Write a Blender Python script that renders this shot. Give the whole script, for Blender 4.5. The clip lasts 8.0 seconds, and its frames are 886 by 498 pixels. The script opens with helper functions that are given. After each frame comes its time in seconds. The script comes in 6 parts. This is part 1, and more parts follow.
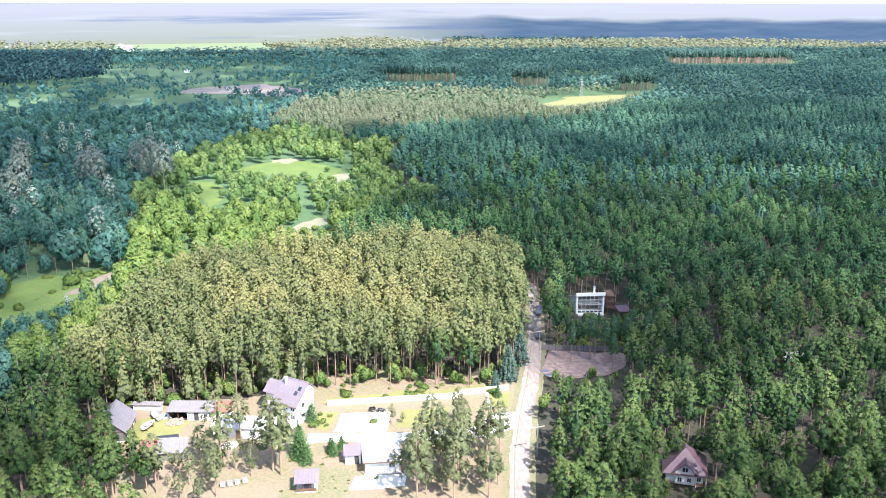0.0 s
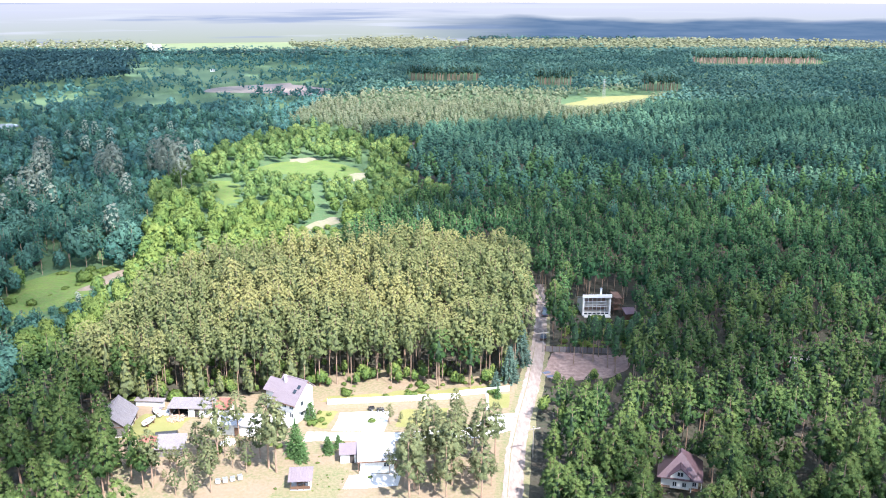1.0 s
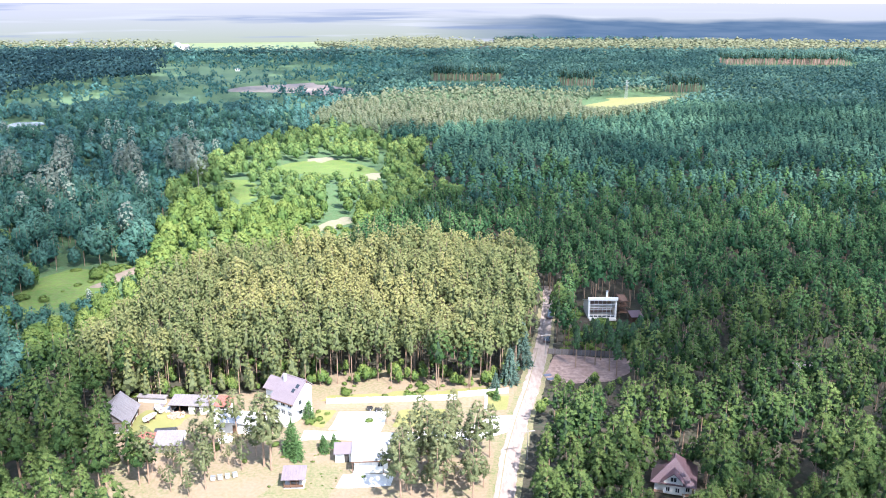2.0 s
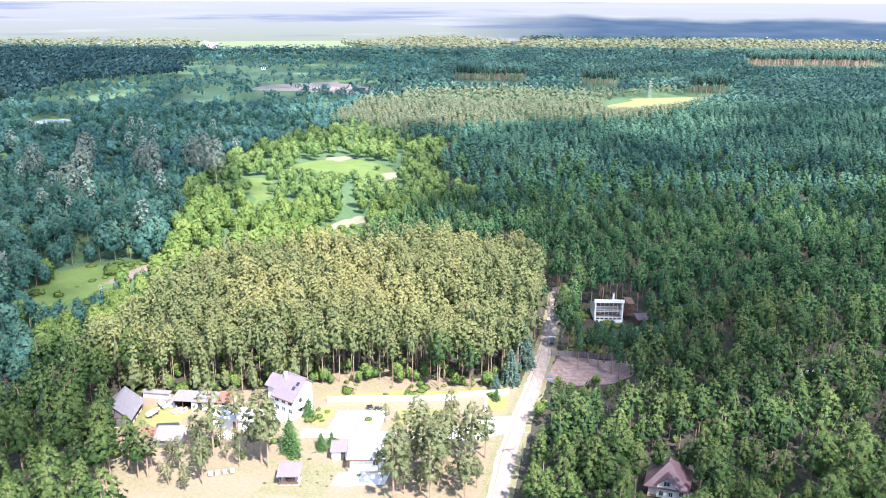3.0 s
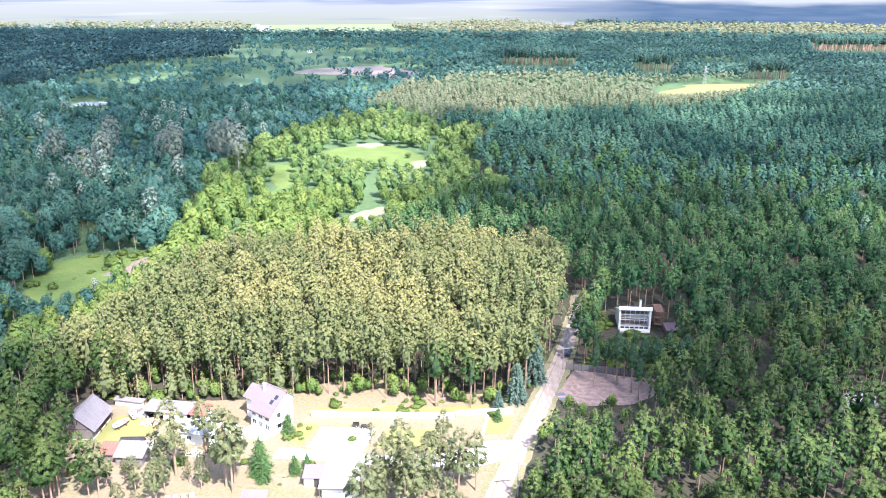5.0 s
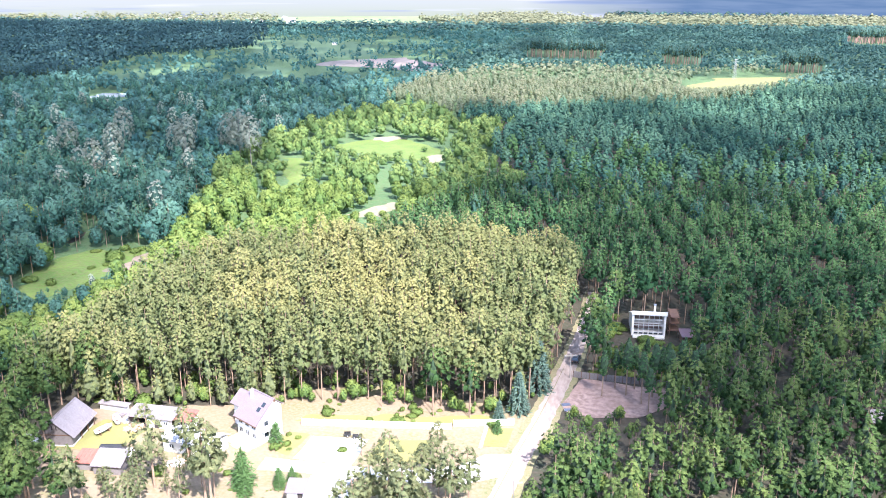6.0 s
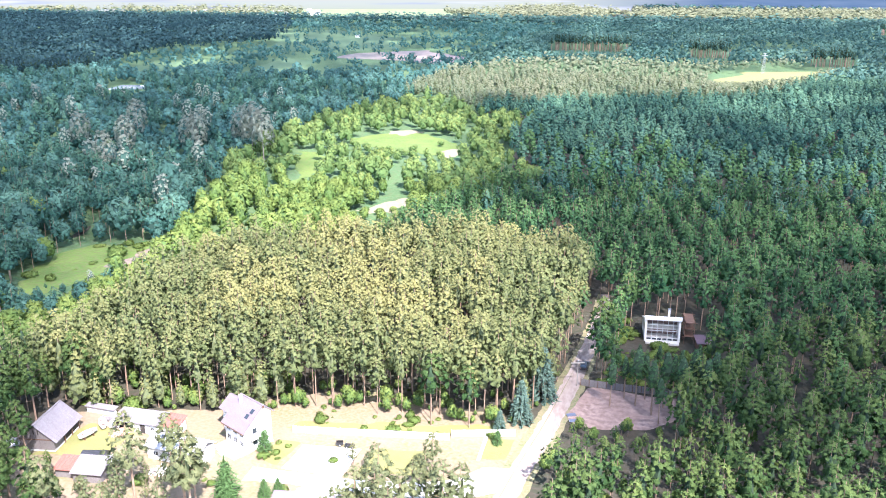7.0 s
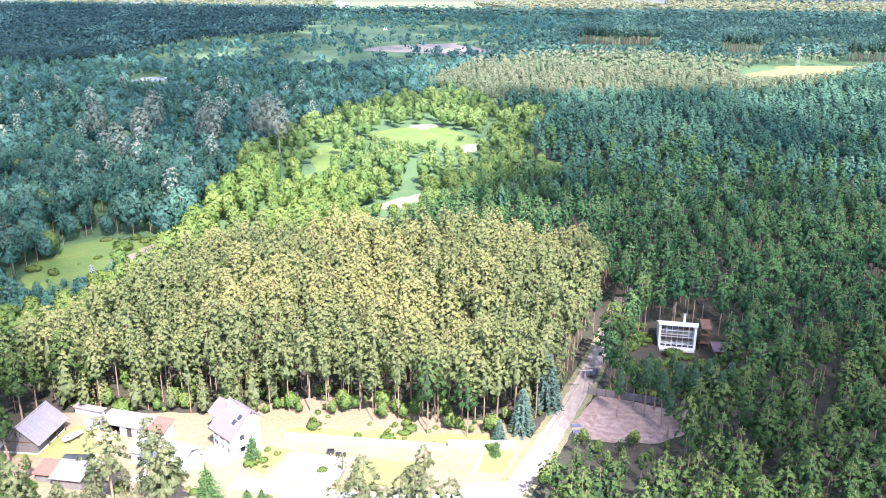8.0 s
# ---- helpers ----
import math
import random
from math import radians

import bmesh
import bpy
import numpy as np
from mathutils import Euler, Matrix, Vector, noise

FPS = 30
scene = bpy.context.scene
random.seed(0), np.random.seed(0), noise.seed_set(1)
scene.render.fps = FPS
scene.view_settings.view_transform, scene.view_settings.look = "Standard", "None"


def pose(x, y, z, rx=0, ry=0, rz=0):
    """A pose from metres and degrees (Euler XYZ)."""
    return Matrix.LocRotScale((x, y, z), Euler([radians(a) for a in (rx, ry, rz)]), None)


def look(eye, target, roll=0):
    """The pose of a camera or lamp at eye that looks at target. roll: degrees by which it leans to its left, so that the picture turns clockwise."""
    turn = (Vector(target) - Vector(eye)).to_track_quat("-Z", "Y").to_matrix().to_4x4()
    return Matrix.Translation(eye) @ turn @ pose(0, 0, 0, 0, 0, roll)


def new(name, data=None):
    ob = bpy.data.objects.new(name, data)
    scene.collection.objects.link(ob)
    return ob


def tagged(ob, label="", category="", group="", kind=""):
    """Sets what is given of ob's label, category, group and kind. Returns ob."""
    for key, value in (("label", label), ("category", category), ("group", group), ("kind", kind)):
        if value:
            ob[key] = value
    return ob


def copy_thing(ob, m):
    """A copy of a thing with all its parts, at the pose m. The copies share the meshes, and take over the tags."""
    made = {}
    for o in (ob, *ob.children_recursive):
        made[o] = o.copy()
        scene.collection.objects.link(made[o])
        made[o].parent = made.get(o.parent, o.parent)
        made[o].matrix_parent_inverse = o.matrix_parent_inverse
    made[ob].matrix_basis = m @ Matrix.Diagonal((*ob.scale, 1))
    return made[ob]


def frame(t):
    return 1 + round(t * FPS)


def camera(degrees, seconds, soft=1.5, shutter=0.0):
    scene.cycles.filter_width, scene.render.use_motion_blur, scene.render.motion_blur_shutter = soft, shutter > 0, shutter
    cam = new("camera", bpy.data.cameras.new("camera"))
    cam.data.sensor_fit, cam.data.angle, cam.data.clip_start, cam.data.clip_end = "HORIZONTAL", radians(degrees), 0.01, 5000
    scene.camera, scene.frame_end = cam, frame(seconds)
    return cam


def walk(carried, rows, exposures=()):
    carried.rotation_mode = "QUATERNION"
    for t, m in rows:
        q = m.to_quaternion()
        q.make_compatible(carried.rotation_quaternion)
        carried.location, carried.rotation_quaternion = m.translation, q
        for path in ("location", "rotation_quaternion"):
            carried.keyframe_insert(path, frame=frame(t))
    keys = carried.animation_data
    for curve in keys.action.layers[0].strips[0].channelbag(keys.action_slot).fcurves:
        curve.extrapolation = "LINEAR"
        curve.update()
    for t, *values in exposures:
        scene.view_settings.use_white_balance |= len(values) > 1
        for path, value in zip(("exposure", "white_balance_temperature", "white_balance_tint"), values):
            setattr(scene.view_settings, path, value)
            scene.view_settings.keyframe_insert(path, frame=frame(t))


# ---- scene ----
cam = camera(54.57, 8.0, soft=1.0)
PATH = [
    (0, (0.28, -26.77, 97.63), (0.05, 165.04, 41.01), 0.06),
    (0.5, (3.39, -26.80, 97.78), (0.18, 164.97, 41.07), 0.05),
    (1, (6.77, -26.70, 97.88), (0.32, 164.98, 41.15), 0.04),
    (1.5, (10.03, -26.55, 97.94), (0.53, 164.99, 41.19), 0.03),
    (3, (19.95, -26.93, 99.10), (1.00, 163.83, 42.08), 0.16),
    (3.5, (22.57, -21.55, 98.75), (0.73, 168.63, 40.84), 0.16),
    (4, (25.30, -15.17, 97.92), (0.21, 174.38, 39.24), 0.15),
    (4.5, (27.87, -9.13, 97.13), (-0.34, 179.73, 37.67), 0.12),
    (6, (35.09, 8.83, 94.85), (-2.83, 195.21, 33.02), 0.04),
    (6.5, (36.76, 13.88, 94.19), (-3.88, 199.45, 31.66), 0.04),
    (7, (38.64, 19.07, 93.51), (-5.07, 203.70, 30.26), 0.04),
    (7.5, (40.76, 24.04, 92.81), (-6.27, 207.62, 28.89), 0.02),
    (8, (42.86, 28.97, 92.15), (-7.68, 211.36, 27.52), -0.01),
]
walk(cam, [(t, look(eye, target, roll)) for t, eye, target, roll in PATH],
     exposures=[(0, 1.54, 5800, 14), (8, 1.90, 5800, 21)])

# ---------------------------------------------------------------- light
SUN_EL, SUN_AZ = 50.0, 143.0            # elevation; azimuth clockwise from +y
sun_dir = Vector((math.sin(radians(SUN_AZ)) * math.cos(radians(SUN_EL)),
                  math.cos(radians(SUN_AZ)) * math.cos(radians(SUN_EL)), math.sin(radians(SUN_EL))))
world = bpy.data.worlds.new("sky")
scene.world = world
world.use_nodes = True
wn = world.node_tree
sky = wn.nodes.new("ShaderNodeTexSky")
sky.sky_type, sky.sun_disc = "NISHITA", False
sky.sun_elevation, sky.sun_rotation = radians(SUN_EL), radians(SUN_AZ)
sky.air_density, sky.dust_density = 1.4, 0.5
wn.nodes["Background"].inputs["Strength"].default_value = 0.13
wn.links.new(sky.outputs[0], wn.nodes["Background"].inputs["Color"])
lamp = bpy.data.lights.new("sun", "SUN")
lamp.energy, lamp.angle, lamp.color = 5.0, radians(0.53), (1.0, 0.92, 0.80)
sun = new("sun", lamp)
sun.matrix_world = look((200, -300, 400), Vector((200, -300, 400)) - sun_dir)


# ---------------------------------------------------------------- materials
def shader(name, rough=0.85, metal=0.0):
    m = bpy.data.materials.new(name)
    m.use_nodes = True
    n = m.node_tree
    b = n.nodes["Principled BSDF"]
    b.inputs["Roughness"].default_value, b.inputs["Metallic"].default_value = rough, metal
    return m, n, b


def mixed(n, fac, a, b):
    """A colour node: a to b by fac."""
    mx = n.nodes.new("ShaderNodeMix")
    mx.data_type = "RGBA"
    for sock, v in ((mx.inputs[0], fac), (mx.inputs[6], a), (mx.inputs[7], b)):
        if isinstance(v, bpy.types.NodeSocket):
            n.links.new(v, sock)
        else:
            sock.default_value = (*v, 1) if isinstance(v, tuple) else v
    return mx.outputs[2]


def noisy(n, scale, detail=4, low=0.35, high=0.65, coords="Object", stretch=(1, 1, 1)):
    tc, mp = n.nodes.new("ShaderNodeTexCoord"), n.nodes.new("ShaderNodeMapping")
    mp.inputs["Scale"].default_value = stretch
    nz, rp = n.nodes.new("ShaderNodeTexNoise"), n.nodes.new("ShaderNodeMapRange")
    nz.inputs["Scale"].default_value, nz.inputs["Detail"].default_value = scale, detail
    rp.inputs["From Min"].default_value, rp.inputs["From Max"].default_value = low, high
    n.links.new(tc.outputs[coords], mp.inputs[0])
    n.links.new(mp.outputs[0], nz.inputs["Vector"])
    n.links.new(nz.outputs["Fac"], rp.inputs["Value"])
    return rp.outputs[0]


def bump(n, b, height, strength=0.4, distance=0.05):
    bp = n.nodes.new("ShaderNodeBump")
    bp.inputs["Strength"].default_value, bp.inputs["Distance"].default_value = strength, distance
    n.links.new(height, bp.inputs["Height"])
    n.links.new(bp.outputs[0], b.inputs["Normal"])


def plain(name, c1, c2, c3=None, scale=1.5, fine=14.0, rough=0.85, metal=0.0, strength=0.3, distance=0.03, stretch=(1, 1, 1)):
    """A surface of two or three tones at two scales, with fine relief."""
    m, n, b = shader(name, rough, metal)
    big, small = noisy(n, scale, 5, stretch=stretch), noisy(n, fine, 4, stretch=stretch)
    col = mixed(n, big, c1, c2)
    col = mixed(n, small, col, c3 or tuple(0.5 * (p + q) * 0.85 for p, q in zip(c1, c2)))
    n.links.new(col, b.inputs["Base Color"])
    bump(n, b, small, strength, distance)
    return m


def foliage(name, c1, c2, c3, trans=0.25, rough=0.6):
    """Leaves or needles: hue by tree and painted top light (attribute tint), hue by tuft, light passing through."""
    m, n, b = shader(name, rough)
    at, gm = n.nodes.new("ShaderNodeAttribute"), n.nodes.new("ShaderNodeNewGeometry")
    at.attribute_name = "tint"
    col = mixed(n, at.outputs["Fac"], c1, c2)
    sc = n.nodes.new("ShaderNodeMath")
    sc.operation, sc.inputs[1].default_value = "MULTIPLY", 0.2
    n.links.new(gm.outputs["Random Per Island"], sc.inputs[0])
    col = mixed(n, sc.outputs[0], col, c3)
    fine = noisy(n, 3.5, 4, 0.3, 0.7)
    col = mixed(n, fine, mixed(n, 0.18, col, tuple(0.55 * v for v in c1)), mixed(n, 0.12, col, c2))
    bump(n, b, fine, 0.6, 0.25)
    n.links.new(col, b.inputs["Base Color"])
    b.inputs["Specular IOR Level"].default_value = 0.08
    tr, mx = n.nodes.new("ShaderNodeBsdfTranslucent"), n.nodes.new("ShaderNodeMixShader")
    n.links.new(col, tr.inputs["Color"])
    mx.inputs[0].default_value = trans
    n.links.new(b.outputs[0], mx.inputs[1])
    n.links.new(tr.outputs[0], mx.inputs[2])
    n.links.new(mx.outputs[0], n.nodes["Material Output"].inputs["Surface"])
    return m


M_PINE = foliage("pine_needles", (0.026, 0.085, 0.040), (0.135, 0.225, 0.074), (0.072, 0.155, 0.060), 0.2)
# old stand: warmer, paler copy with sunlight put into the colour
M_PINE_WARM = foliage("sunlit_old_stand_needles", (0.125, 0.165, 0.070), (0.325, 0.310, 0.122), (0.225, 0.238, 0.094), 0.3)
# near wood: yellow-green of lit crowns put into the needles
M_PINE_NEAR = foliage("sunny_pine_needles", (0.030, 0.076, 0.026), (0.165, 0.215, 0.064), (0.086, 0.142, 0.046), 0.22)
# yard pines: greyish copy, lightened for sun
M_PINE_YARD = foliage("greyish_sunlit_needles", (0.130, 0.172, 0.085), (0.320, 0.305, 0.145), (0.220, 0.235, 0.112), 0.3)
# far pines: distance haze put into the base colour as a blue shift
M_PINE_BLUE = foliage("hazy_far_pine_needles", (0.044, 0.116, 0.108), (0.118, 0.208, 0.158), (0.080, 0.160, 0.132), 0.22)
M_PINE_FAR = foliage("hazy_pine_needles", (0.036, 0.110, 0.088), (0.130, 0.230, 0.140), (0.080, 0.174, 0.110), 0.22)
M_LEAF = foliage("broad_leaves", (0.085, 0.170, 0.045), (0.285, 0.355, 0.100), (0.175, 0.265, 0.068), 0.35)
# the teal shift of the left wood is painted haze
M_LEAF_DARK = foliage("alder_leaves", (0.042, 0.138, 0.122), (0.142, 0.260, 0.190), (0.082, 0.198, 0.156), 0.3)
M_LEAF_PALE = foliage("pale_birch_leaves", (0.250, 0.295, 0.235), (0.370, 0.395, 0.315), (0.310, 0.345, 0.275), 0.3)
# pine copy for the rise, sunlight painted in
M_PINE_FAR_SUN = foliage("sunlit_far_needles", (0.120, 0.170, 0.098), (0.255, 0.260, 0.165), (0.190, 0.215, 0.130), 0.3)
# alders further off, with more haze in the colour
M_ALDER_FAR = foliage("hazy_alder_leaves", (0.040, 0.142, 0.145), (0.126, 0.242, 0.192), (0.082, 0.192, 0.168), 0.3)
M_LEAF_FAR = foliage("far_broad_leaves", (0.080, 0.165, 0.058), (0.280, 0.345, 0.105), (0.170, 0.260, 0.078), 0.35)
# palest copy, for the far sunlit band: sun is in the colour
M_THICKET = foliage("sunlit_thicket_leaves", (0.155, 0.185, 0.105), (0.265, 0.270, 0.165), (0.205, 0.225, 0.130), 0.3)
# the blue in these dark needles is haze put into the colour
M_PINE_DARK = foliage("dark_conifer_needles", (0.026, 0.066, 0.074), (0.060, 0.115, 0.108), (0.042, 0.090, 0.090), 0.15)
M_SPRUCE = foliage("blue_spruce_needles", (0.085, 0.150, 0.118), (0.150, 0.220, 0.175), (0.078, 0.130, 0.104), 0.15)
M_BARK = plain("pine_bark", (0.27, 0.18, 0.13), (0.19, 0.13, 0.095), (0.33, 0.23, 0.16), 0.6, 5, 0.9, stretch=(1, 1, 0.3))
M_BARK_GREY = plain("grey_bark", (0.28, 0.25, 0.21), (0.18, 0.16, 0.13), None, 0.6, 5, 0.9, stretch=(1, 1, 0.3))
# crown fillers, darker than the leaves: inner shade put into the colour
M_CORE_SHADE = plain("inner_crown_shade_green", (0.030, 0.062, 0.030), (0.040, 0.070, 0.034), (0.024, 0.050, 0.024), 0.5, 3.0, 0.95)
M_CORE_SHADE_WARM = plain("inner_crown_shade_olive", (0.115, 0.138, 0.062), (0.130, 0.145, 0.068), (0.095, 0.118, 0.052), 0.5, 3.0, 0.95)
M_CORE_SHADE_LEAF = plain("inner_leaf_shade", (0.080, 0.140, 0.036), (0.095, 0.155, 0.042), (0.066, 0.118, 0.032), 0.5, 3.0, 0.95)
M_CORE_SHADE_TEAL = plain("inner_alder_shade", (0.034, 0.088, 0.070), (0.046, 0.100, 0.076), (0.028, 0.072, 0.058), 0.5, 3.0, 0.95)
M_BARK_RED = plain("red_pine_bark", (0.46, 0.26, 0.22), (0.38, 0.22, 0.19), (0.50, 0.31, 0.27), 0.6, 5, 0.9, stretch=(1, 1, 0.3))
M_GROUND = plain("forest_floor", (0.046, 0.040, 0.026), (0.034, 0.042, 0.022), (0.056, 0.046, 0.032), 0.035, 0.6, 0.95, 0.0, 0.5, 0.2)
M_GRASS = plain("meadow_grass", (0.070, 0.150, 0.020), (0.135, 0.205, 0.034), (0.120, 0.145, 0.040), 0.11, 0.7, 0.95, 0.0, 0.5, 0.15)
M_DRYGRASS = plain("dry_yard_grass", (0.22, 0.165, 0.11), (0.14, 0.15, 0.065), (0.25, 0.185, 0.125), 0.13, 1.3, 0.95, 0.0, 0.4, 0.06)
M_UNDER = plain("rank_undergrowth", (0.045, 0.110, 0.040), (0.075, 0.150, 0.050), (0.085, 0.125, 0.050), 0.05, 0.5, 0.95, 0.0, 0.6, 0.3)
M_VERGE = plain("verge_grass", (0.17, 0.16, 0.08), (0.11, 0.14, 0.05), (0.22, 0.18, 0.11), 0.2, 1.5, 0.95, 0.0, 0.4, 0.06)
M_LAWN = plain("lawn_grass", (0.18, 0.19, 0.055), (0.24, 0.225, 0.075), (0.20, 0.19, 0.07), 0.2, 3.0, 0.95, 0.0, 0.4, 0.05)
M_SAND = plain("road_sand", (0.28, 0.22, 0.19), (0.215, 0.16, 0.135), (0.32, 0.265, 0.235), 0.12, 1.2, 0.95, 0.0, 0.5, 0.05, (1, 0.35, 1))
M_SOIL = plain("bare_pink_soil", (0.27, 0.182, 0.155), (0.38, 0.275, 0.235), (0.215, 0.145, 0.122), 0.11, 0.8, 0.95, 0.0, 0.5, 0.08)
M_PALESAND = plain("pale_sand", (0.30, 0.25, 0.20), (0.22, 0.21, 0.13), (0.20, 0.20, 0.11), 0.09, 0.6, 0.95)
M_FIELD = plain("far_field_grass", (0.075, 0.140, 0.058), (0.105, 0.165, 0.072), (0.085, 0.140, 0.060), 0.01, 0.12, 0.95)
M_PALEFIELD = plain("pale_farmland", (0.15, 0.195, 0.085), (0.20, 0.215, 0.135), (0.14, 0.185, 0.08), 0.006, 0.05, 0.95)
M_PINKFIELD = plain("dry_reed_field", (0.24, 0.185, 0.16), (0.18, 0.16, 0.115), (0.27, 0.21, 0.185), 0.015, 0.15, 0.95)
M_CONCRETE = plain("pale_concrete", (0.62, 0.60, 0.56), (0.52, 0.50, 0.46), (0.66, 0.64, 0.60), 0.3, 3.0, 0.9)
M_WALLWHITE = plain("white_render", (0.78, 0.76, 0.73), (0.70, 0.68, 0.65), (0.74, 0.72, 0.69), 0.4, 4.0, 0.85)


def cloud_stuff():
    m, n, b = shader("cloud_vapour", 1.0)
    tr, tl, mx, m2 = (n.nodes.new(k) for k in ("ShaderNodeBsdfTransparent", "ShaderNodeBsdfTranslucent", "ShaderNodeMixShader", "ShaderNodeMixShader"))
    b.inputs["Base Color"].default_value = (0.9, 0.9, 0.92, 1)
    b.inputs["Specular IOR Level"].default_value = 0
    tl.inputs["Color"].default_value = (0.92, 0.93, 0.95, 1)
    mx.inputs[0].default_value, m2.inputs[0].default_value = 0.65, 0.32
    n.links.new(b.outputs[0], mx.inputs[1])
    n.links.new(tl.outputs[0], mx.inputs[2])
    n.links.new(tr.outputs[0], m2.inputs[1])
    n.links.new(mx.outputs[0], m2.inputs[2])
    n.links.new(m2.outputs[0], n.nodes["Material Output"].inputs["Surface"])
    return m


M_HEATH = plain("dry_pinkish_heath", (0.20, 0.15, 0.12), (0.15, 0.14, 0.08), (0.24, 0.18, 0.14), 0.1, 0.8, 0.95)
M_CLOUD = cloud_stuff()


def distance_haze():
    """Glowing backdrop for the last kilometres up to the horizon: pale painted haze, with blue woods and cloud shade
    put into the colour in long streaks.
    """
    m, n, b = shader("far_distance", 1.0)
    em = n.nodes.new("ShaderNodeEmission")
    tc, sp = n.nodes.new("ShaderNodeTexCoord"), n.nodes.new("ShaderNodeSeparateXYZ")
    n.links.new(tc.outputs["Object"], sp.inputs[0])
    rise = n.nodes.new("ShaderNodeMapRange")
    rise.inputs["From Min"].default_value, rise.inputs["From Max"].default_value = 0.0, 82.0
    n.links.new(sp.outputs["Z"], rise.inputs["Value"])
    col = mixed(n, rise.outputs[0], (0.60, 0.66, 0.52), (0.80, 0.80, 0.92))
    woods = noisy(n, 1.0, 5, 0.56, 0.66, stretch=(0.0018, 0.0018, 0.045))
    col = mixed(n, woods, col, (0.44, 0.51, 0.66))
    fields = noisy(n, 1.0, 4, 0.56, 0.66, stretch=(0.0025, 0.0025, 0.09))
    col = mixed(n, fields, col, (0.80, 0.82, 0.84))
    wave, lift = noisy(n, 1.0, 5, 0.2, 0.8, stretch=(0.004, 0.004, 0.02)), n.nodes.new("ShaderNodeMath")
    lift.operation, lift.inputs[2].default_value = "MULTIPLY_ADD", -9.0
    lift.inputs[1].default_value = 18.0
    n.links.new(wave, lift.inputs[0])
    high, keep = n.nodes.new("ShaderNodeMath"), []
    n.links.new(sp.outputs["Z"], high.inputs[0])
    n.links.new(lift.outputs[0], high.inputs[1])
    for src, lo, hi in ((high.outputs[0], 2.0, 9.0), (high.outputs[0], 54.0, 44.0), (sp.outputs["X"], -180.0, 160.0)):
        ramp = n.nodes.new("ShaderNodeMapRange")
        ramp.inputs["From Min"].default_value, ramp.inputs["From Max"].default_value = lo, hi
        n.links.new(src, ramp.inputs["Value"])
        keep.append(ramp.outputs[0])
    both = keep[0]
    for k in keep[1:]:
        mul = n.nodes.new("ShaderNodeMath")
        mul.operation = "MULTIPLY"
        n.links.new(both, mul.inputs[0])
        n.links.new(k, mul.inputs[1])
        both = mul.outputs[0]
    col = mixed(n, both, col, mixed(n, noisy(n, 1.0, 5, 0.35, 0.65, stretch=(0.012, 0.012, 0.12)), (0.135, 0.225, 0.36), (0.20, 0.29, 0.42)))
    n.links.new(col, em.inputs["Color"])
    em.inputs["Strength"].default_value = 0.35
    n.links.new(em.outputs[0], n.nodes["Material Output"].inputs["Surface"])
    return m


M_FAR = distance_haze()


# ---------------------------------------------------------------- builders
def obj(name, bm, material, parent=None, label=""):
    me = bpy.data.meshes.new(name)
    bm.normal_update()
    bm.to_mesh(me)
    bm.free()
    for m in material if isinstance(material, (list, tuple)) else [material]:
        me.materials.append(m)
    ob = new(name, me)
    if parent:
        ob.parent = parent
    if label:
        tagged(ob, label)
    return ob


def part(name, bm, material, parent, label=""):
    return obj(name, bm, material, parent, label)


def soup(name, tri, material, tint=None, parent=None):
    """One mesh from an array of triangles (n, 3, 3), with a tint per triangle; (n, 3, 6): corners with their normals, so that sprays shade softly."""
    n = len(tri)
    if tri.shape[2] == 6:                                  # wind each face so that it looks where its normals point
        geo = np.cross(tri[:, 1, :3] - tri[:, 0, :3], tri[:, 2, :3] - tri[:, 0, :3])
        back = (geo * tri[:, :, 3:].sum(1)).sum(1) < 0
        tri = np.where(back[:, None, None], tri[:, ::-1], tri)
    me = bpy.data.meshes.new(name)
    me.vertices.add(3 * n)
    me.vertices.foreach_set("co", tri[:, :, :3].reshape(-1).astype(np.float32))
    me.loops.add(3 * n)
    me.loops.foreach_set("vertex_index", np.arange(3 * n, dtype=np.int32))
    me.polygons.add(n)
    me.polygons.foreach_set("loop_start", np.arange(0, 3 * n, 3, dtype=np.int32))
    if tint is not None:
        me.attributes.new("tint", "FLOAT", "FACE").data.foreach_set("value", tint.astype(np.float32))
    me.materials.append(material)
    me.update(calc_edges=True)
    if tri.shape[2] == 6:
        me.polygons.foreach_set("use_smooth", np.ones(n, bool))
        me.attributes.new("custom_normal", "FLOAT_VECTOR", "POINT").data.foreach_set("vector", tri[:, :, 3:].reshape(-1).astype(np.float32))
    ob = new(name, me)
    if parent:
        ob.parent = parent
    return ob


def empty(name, x, y, z=0.0, rz=0.0):
    ob = new(name)
    ob.matrix_world = pose(x, y, z, 0, 0, rz)
    return ob


def box(bm, x0, x1, y0, y1, z0, z1):
    v = [bm.verts.new((x, y, z)) for z in (z0, z1) for x, y in ((x0, y0), (x1, y0), (x1, y1), (x0, y1))]
    for f in ((3, 2, 1, 0), (4, 5, 6, 7), (0, 1, 5, 4), (1, 2, 6, 5), (2, 3, 7, 6), (3, 0, 4, 7)):
        bm.faces.new([v[i] for i in f])
    return v


def boxed(x0, x1, y0, y1, z0, z1, bevel=0.0):
    bm = bmesh.new()
    box(bm, x0, x1, y0, y1, z0, z1)
    if bevel:
        bmesh.ops.bevel(bm, geom=bm.edges[:], offset=bevel, segments=1, affect="EDGES")
    return bm


